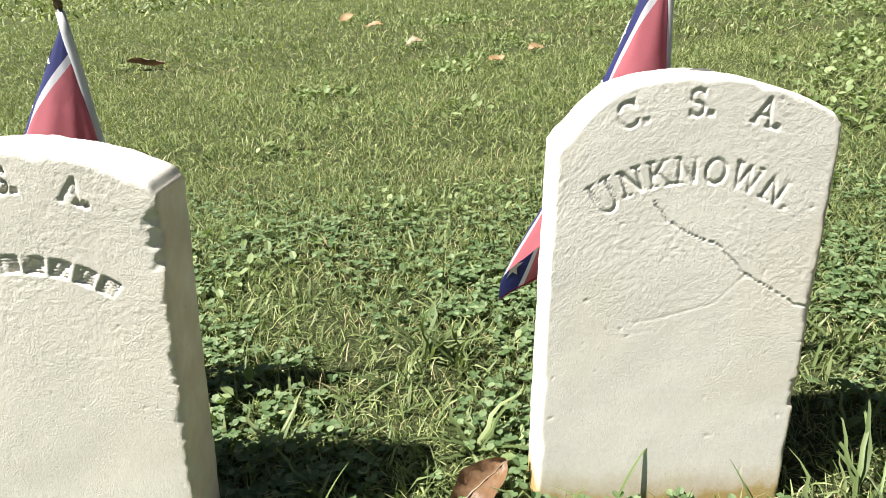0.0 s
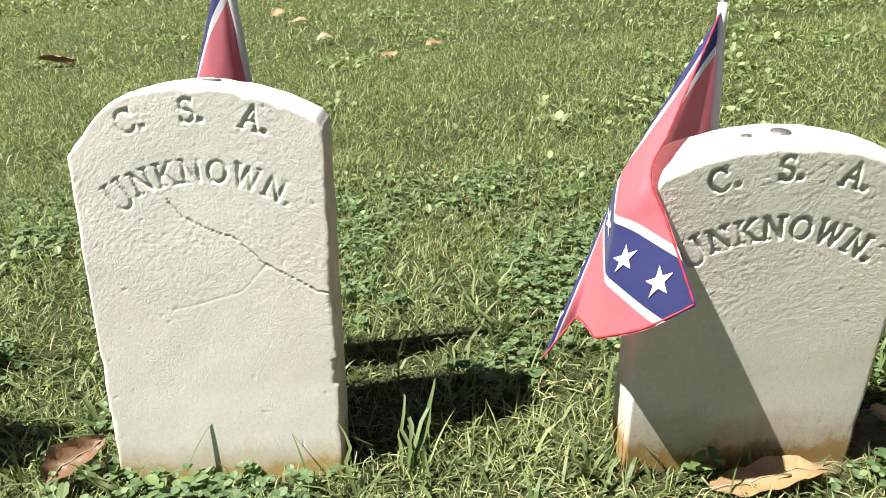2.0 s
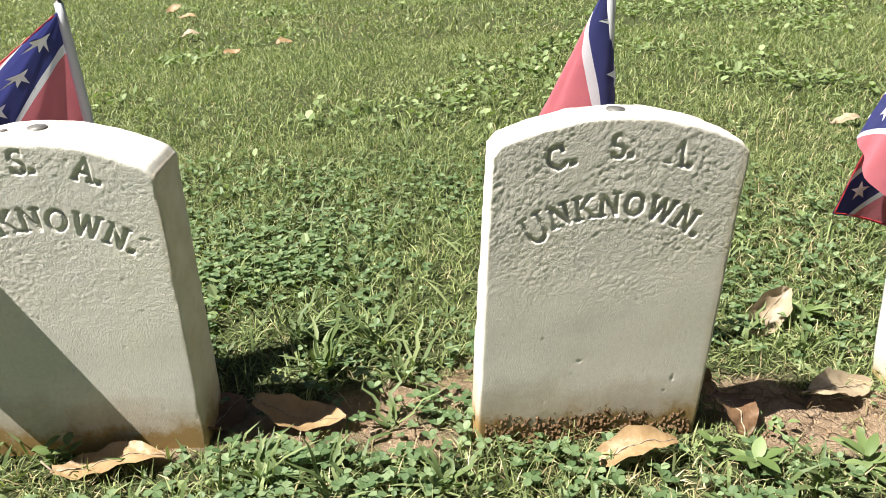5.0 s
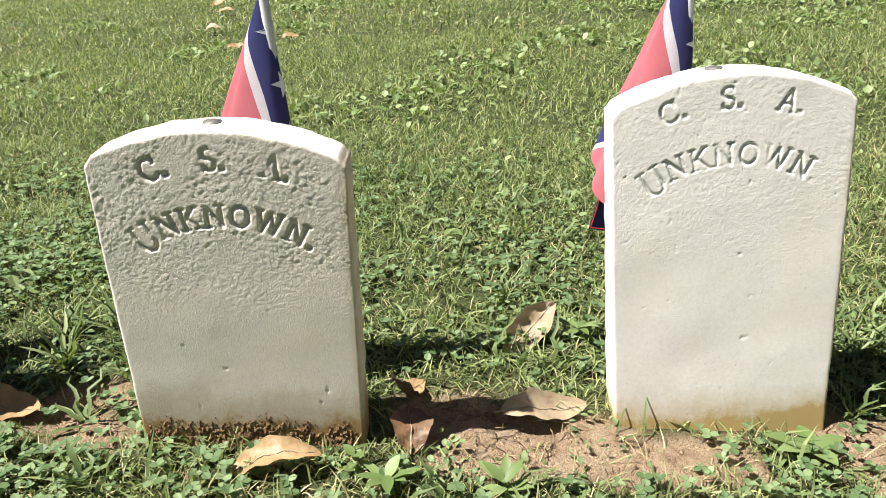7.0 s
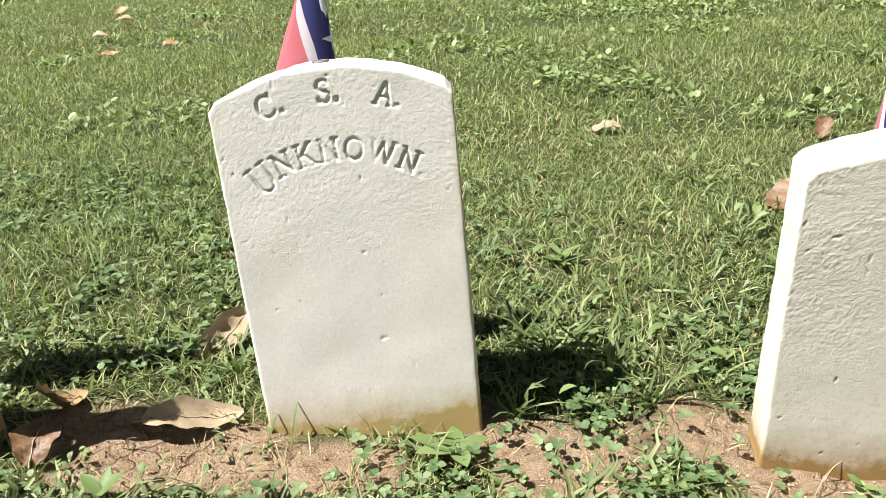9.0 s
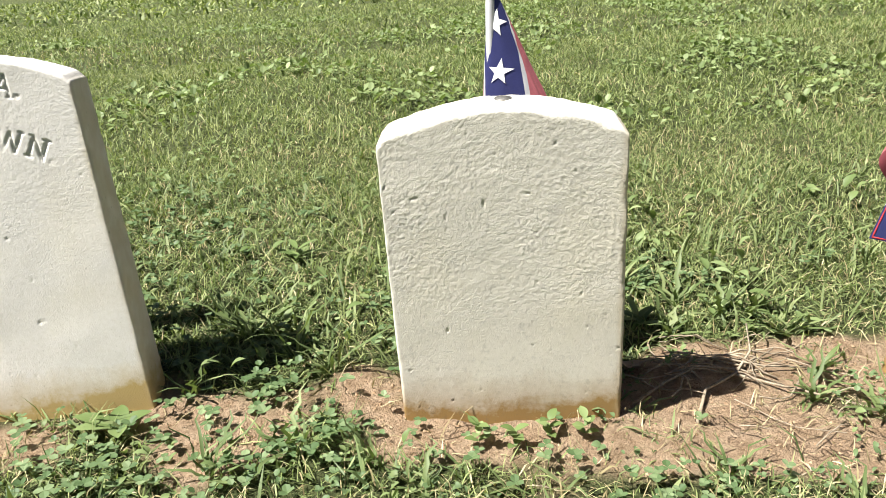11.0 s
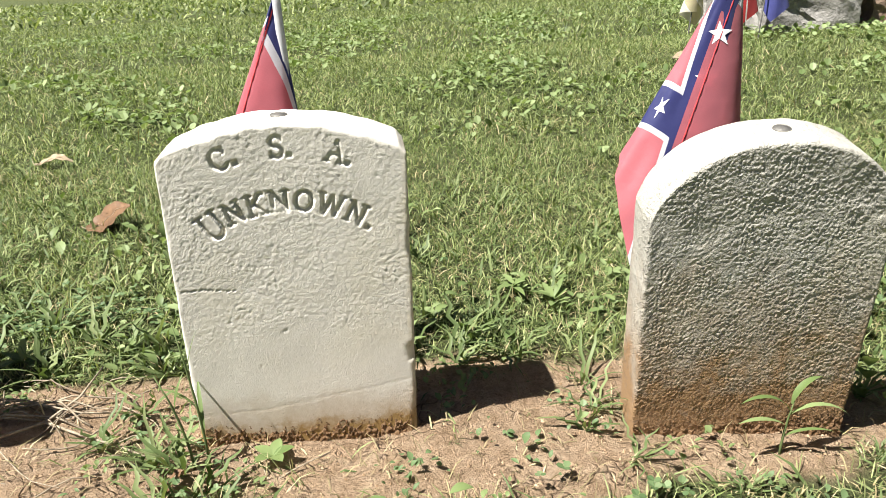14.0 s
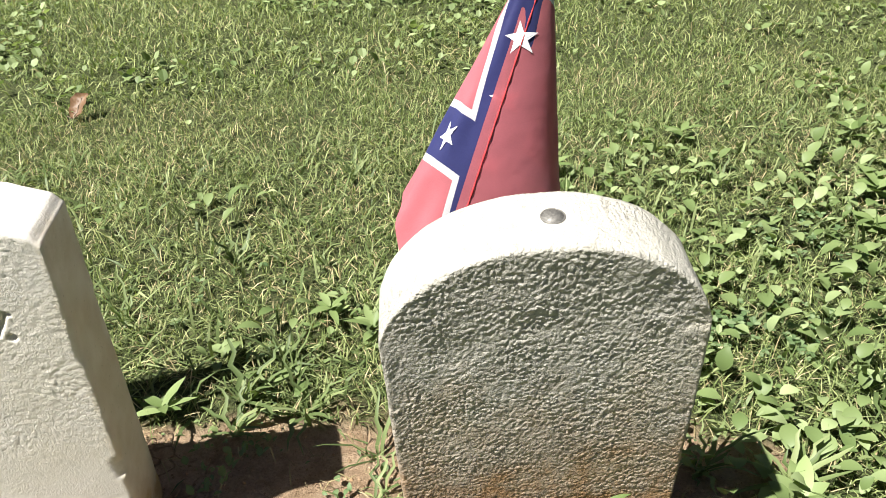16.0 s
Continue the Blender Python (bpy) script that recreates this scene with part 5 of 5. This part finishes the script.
twig([(3.22, 0.04, 0.004), (3.28, 0.075, 0.014), (3.34, 0.1, 0.018), (3.41, 0.1, 0.012), (3.47, 0.07, 0.004)], 0.0024)
twig([(3.3, -0.01, 0.003), (3.335, 0.05, 0.01), (3.4, 0.09, 0.014), (3.44, 0.13, 0.02), (3.46, 0.19, 0.045)], 0.0027)
twig([(3.4, 0.09, 0.012), (3.46, 0.055, 0.01), (3.53, 0.02, 0.004), (3.58, -0.01, 0.003)], 0.0024)
twig([(3.33, 0.16, 0.006), (3.39, 0.12, 0.014), (3.45, 0.1, 0.012), (3.52, 0.1, 0.004)], 0.0021)
rr = random.Random(31)
for k in range(30):
    x, y, a = 3.38 + rr.gauss(0, 0.09), 0.1 + rr.gauss(0, 0.045), rr.uniform(-0.9, 0.9) + (math.pi if k % 2 else 0)
    bend, ln = rr.uniform(-1.4, 1.4), rr.uniform(0.07, 0.16)
    pts = []
    for t in range(6):
        pts.append((x, y, 0.004 + 0.014 * math.sin(t * 0.6 + k)**2))
        x, y, a = x + math.cos(a) * ln / 5, y + math.sin(a) * ln / 5, a + bend / 5
    twig(pts, rr.uniform(0.0009, 0.0018), "thin tangled dry root lying on bare soil")
rr = random.Random(17)
for k in range(60):
    x, y, a, ln = rr.uniform(1.2, 4.7), rr.uniform(-0.3, 0.4), rr.uniform(0, 6.28), rr.uniform(0.03, 0.09)
    if bareness(np.array([x]), np.array([y]))[0] > 0.15 and not taken(np.array([x]), np.array([y]), 0.09)[0]:
        twig([(x + math.cos(a) * ln * t, y + math.sin(a) * ln * t, 0.003 + 0.008 * math.sin(3 * t + k)) for t in (0, 0.33, 0.66, 1)], 0.0013, "thin dry stem lying on bare soil")


# ---- rough stones and flags at the far edge of the lawn ----
def boulder(x, y, w, d, h, yaw, material, label, seed):
    bm = bmesh.new()
    bmesh.ops.create_cube(bm, size=1.0)
    bmesh.ops.subdivide_edges(bm, edges=bm.edges[:], cuts=9, use_grid_fill=True)
    for v in bm.verts:
        p = Vector((v.co.x * w, v.co.y * d, v.co.z * h))
        round_off = Vector(v.co).normalized() * 0.5
        v.co = Vector((v.co.x * 0.86 + round_off.x * 0.18, v.co.y * 0.86 + round_off.y * 0.18, v.co.z * 0.9 + round_off.z * 0.12))
        v.co = Vector((v.co.x * w, v.co.y * d, v.co.z * h))
        v.co += Vector((noise.noise(p * 5 + Vector((seed, 0, 0))), noise.noise(p * 5 + Vector((0, seed, 0))), noise.noise(p * 5 + Vector((0, 0, seed))))) * 0.055
        v.co += Vector((noise.noise(p * 17 + Vector((seed, 3, 0))), noise.noise(p * 17 + Vector((0, seed, 3))), 0)) * 0.022
    me = from_bm("rough_stone", bm, material, True)
    ob = new("rough_stone", me)
    ob.matrix_world = pose(x, y, height_at(x, y) + h * 0.42, 0, 0, yaw)
    tagged(ob, label, "stone", "rough stones at the lawn edge")


boulder(6.97, 3.94, 0.6, 0.5, 0.46, -14, ROCK, "rough-hewn grey stone block on the lawn", 3)
boulder(7.72, 4.0, 0.7, 0.5, 0.5, -6, ROCK_BROWN, "rough brown stone block on the lawn", 8)
boulder(6.80, 4.4, 0.6, 0.35, 0.5, -20, ROCK, "pale rough stone block behind small flags", 12)
boulder(8.6, 3.9, 0.8, 0.6, 0.55, 4, ROCK, "rough grey stone block on the lawn", 15)
for x, y, h, mat, label, lean in ((6.20, 3.95, 0.6, PALE_CLOTH, "faded yellow-white flag before rough stones", 6), (6.34, 3.66, 0.62, RED_CLOTH, "small red and white flag before rough stones", -5),
                                  (6.47, 3.55, 0.64, BLUE_CLOTH, "faded blue flag before rough stones", -6)):
    z = height_at(x, y)
    tp = (x + 0.03, y, z + h)
    flag(cone_cloth(tp, lean_left=lean, lean_front=0, alpha=8, phi0=180 if lean < 0 else 0, turn=1, squash=0.6, seed=3), tp, (x - 0.05, y - 0.05, height_at(x - 0.05, y - 0.05)), mat, label, False, True, "flag", "flags before the rough stones", False)
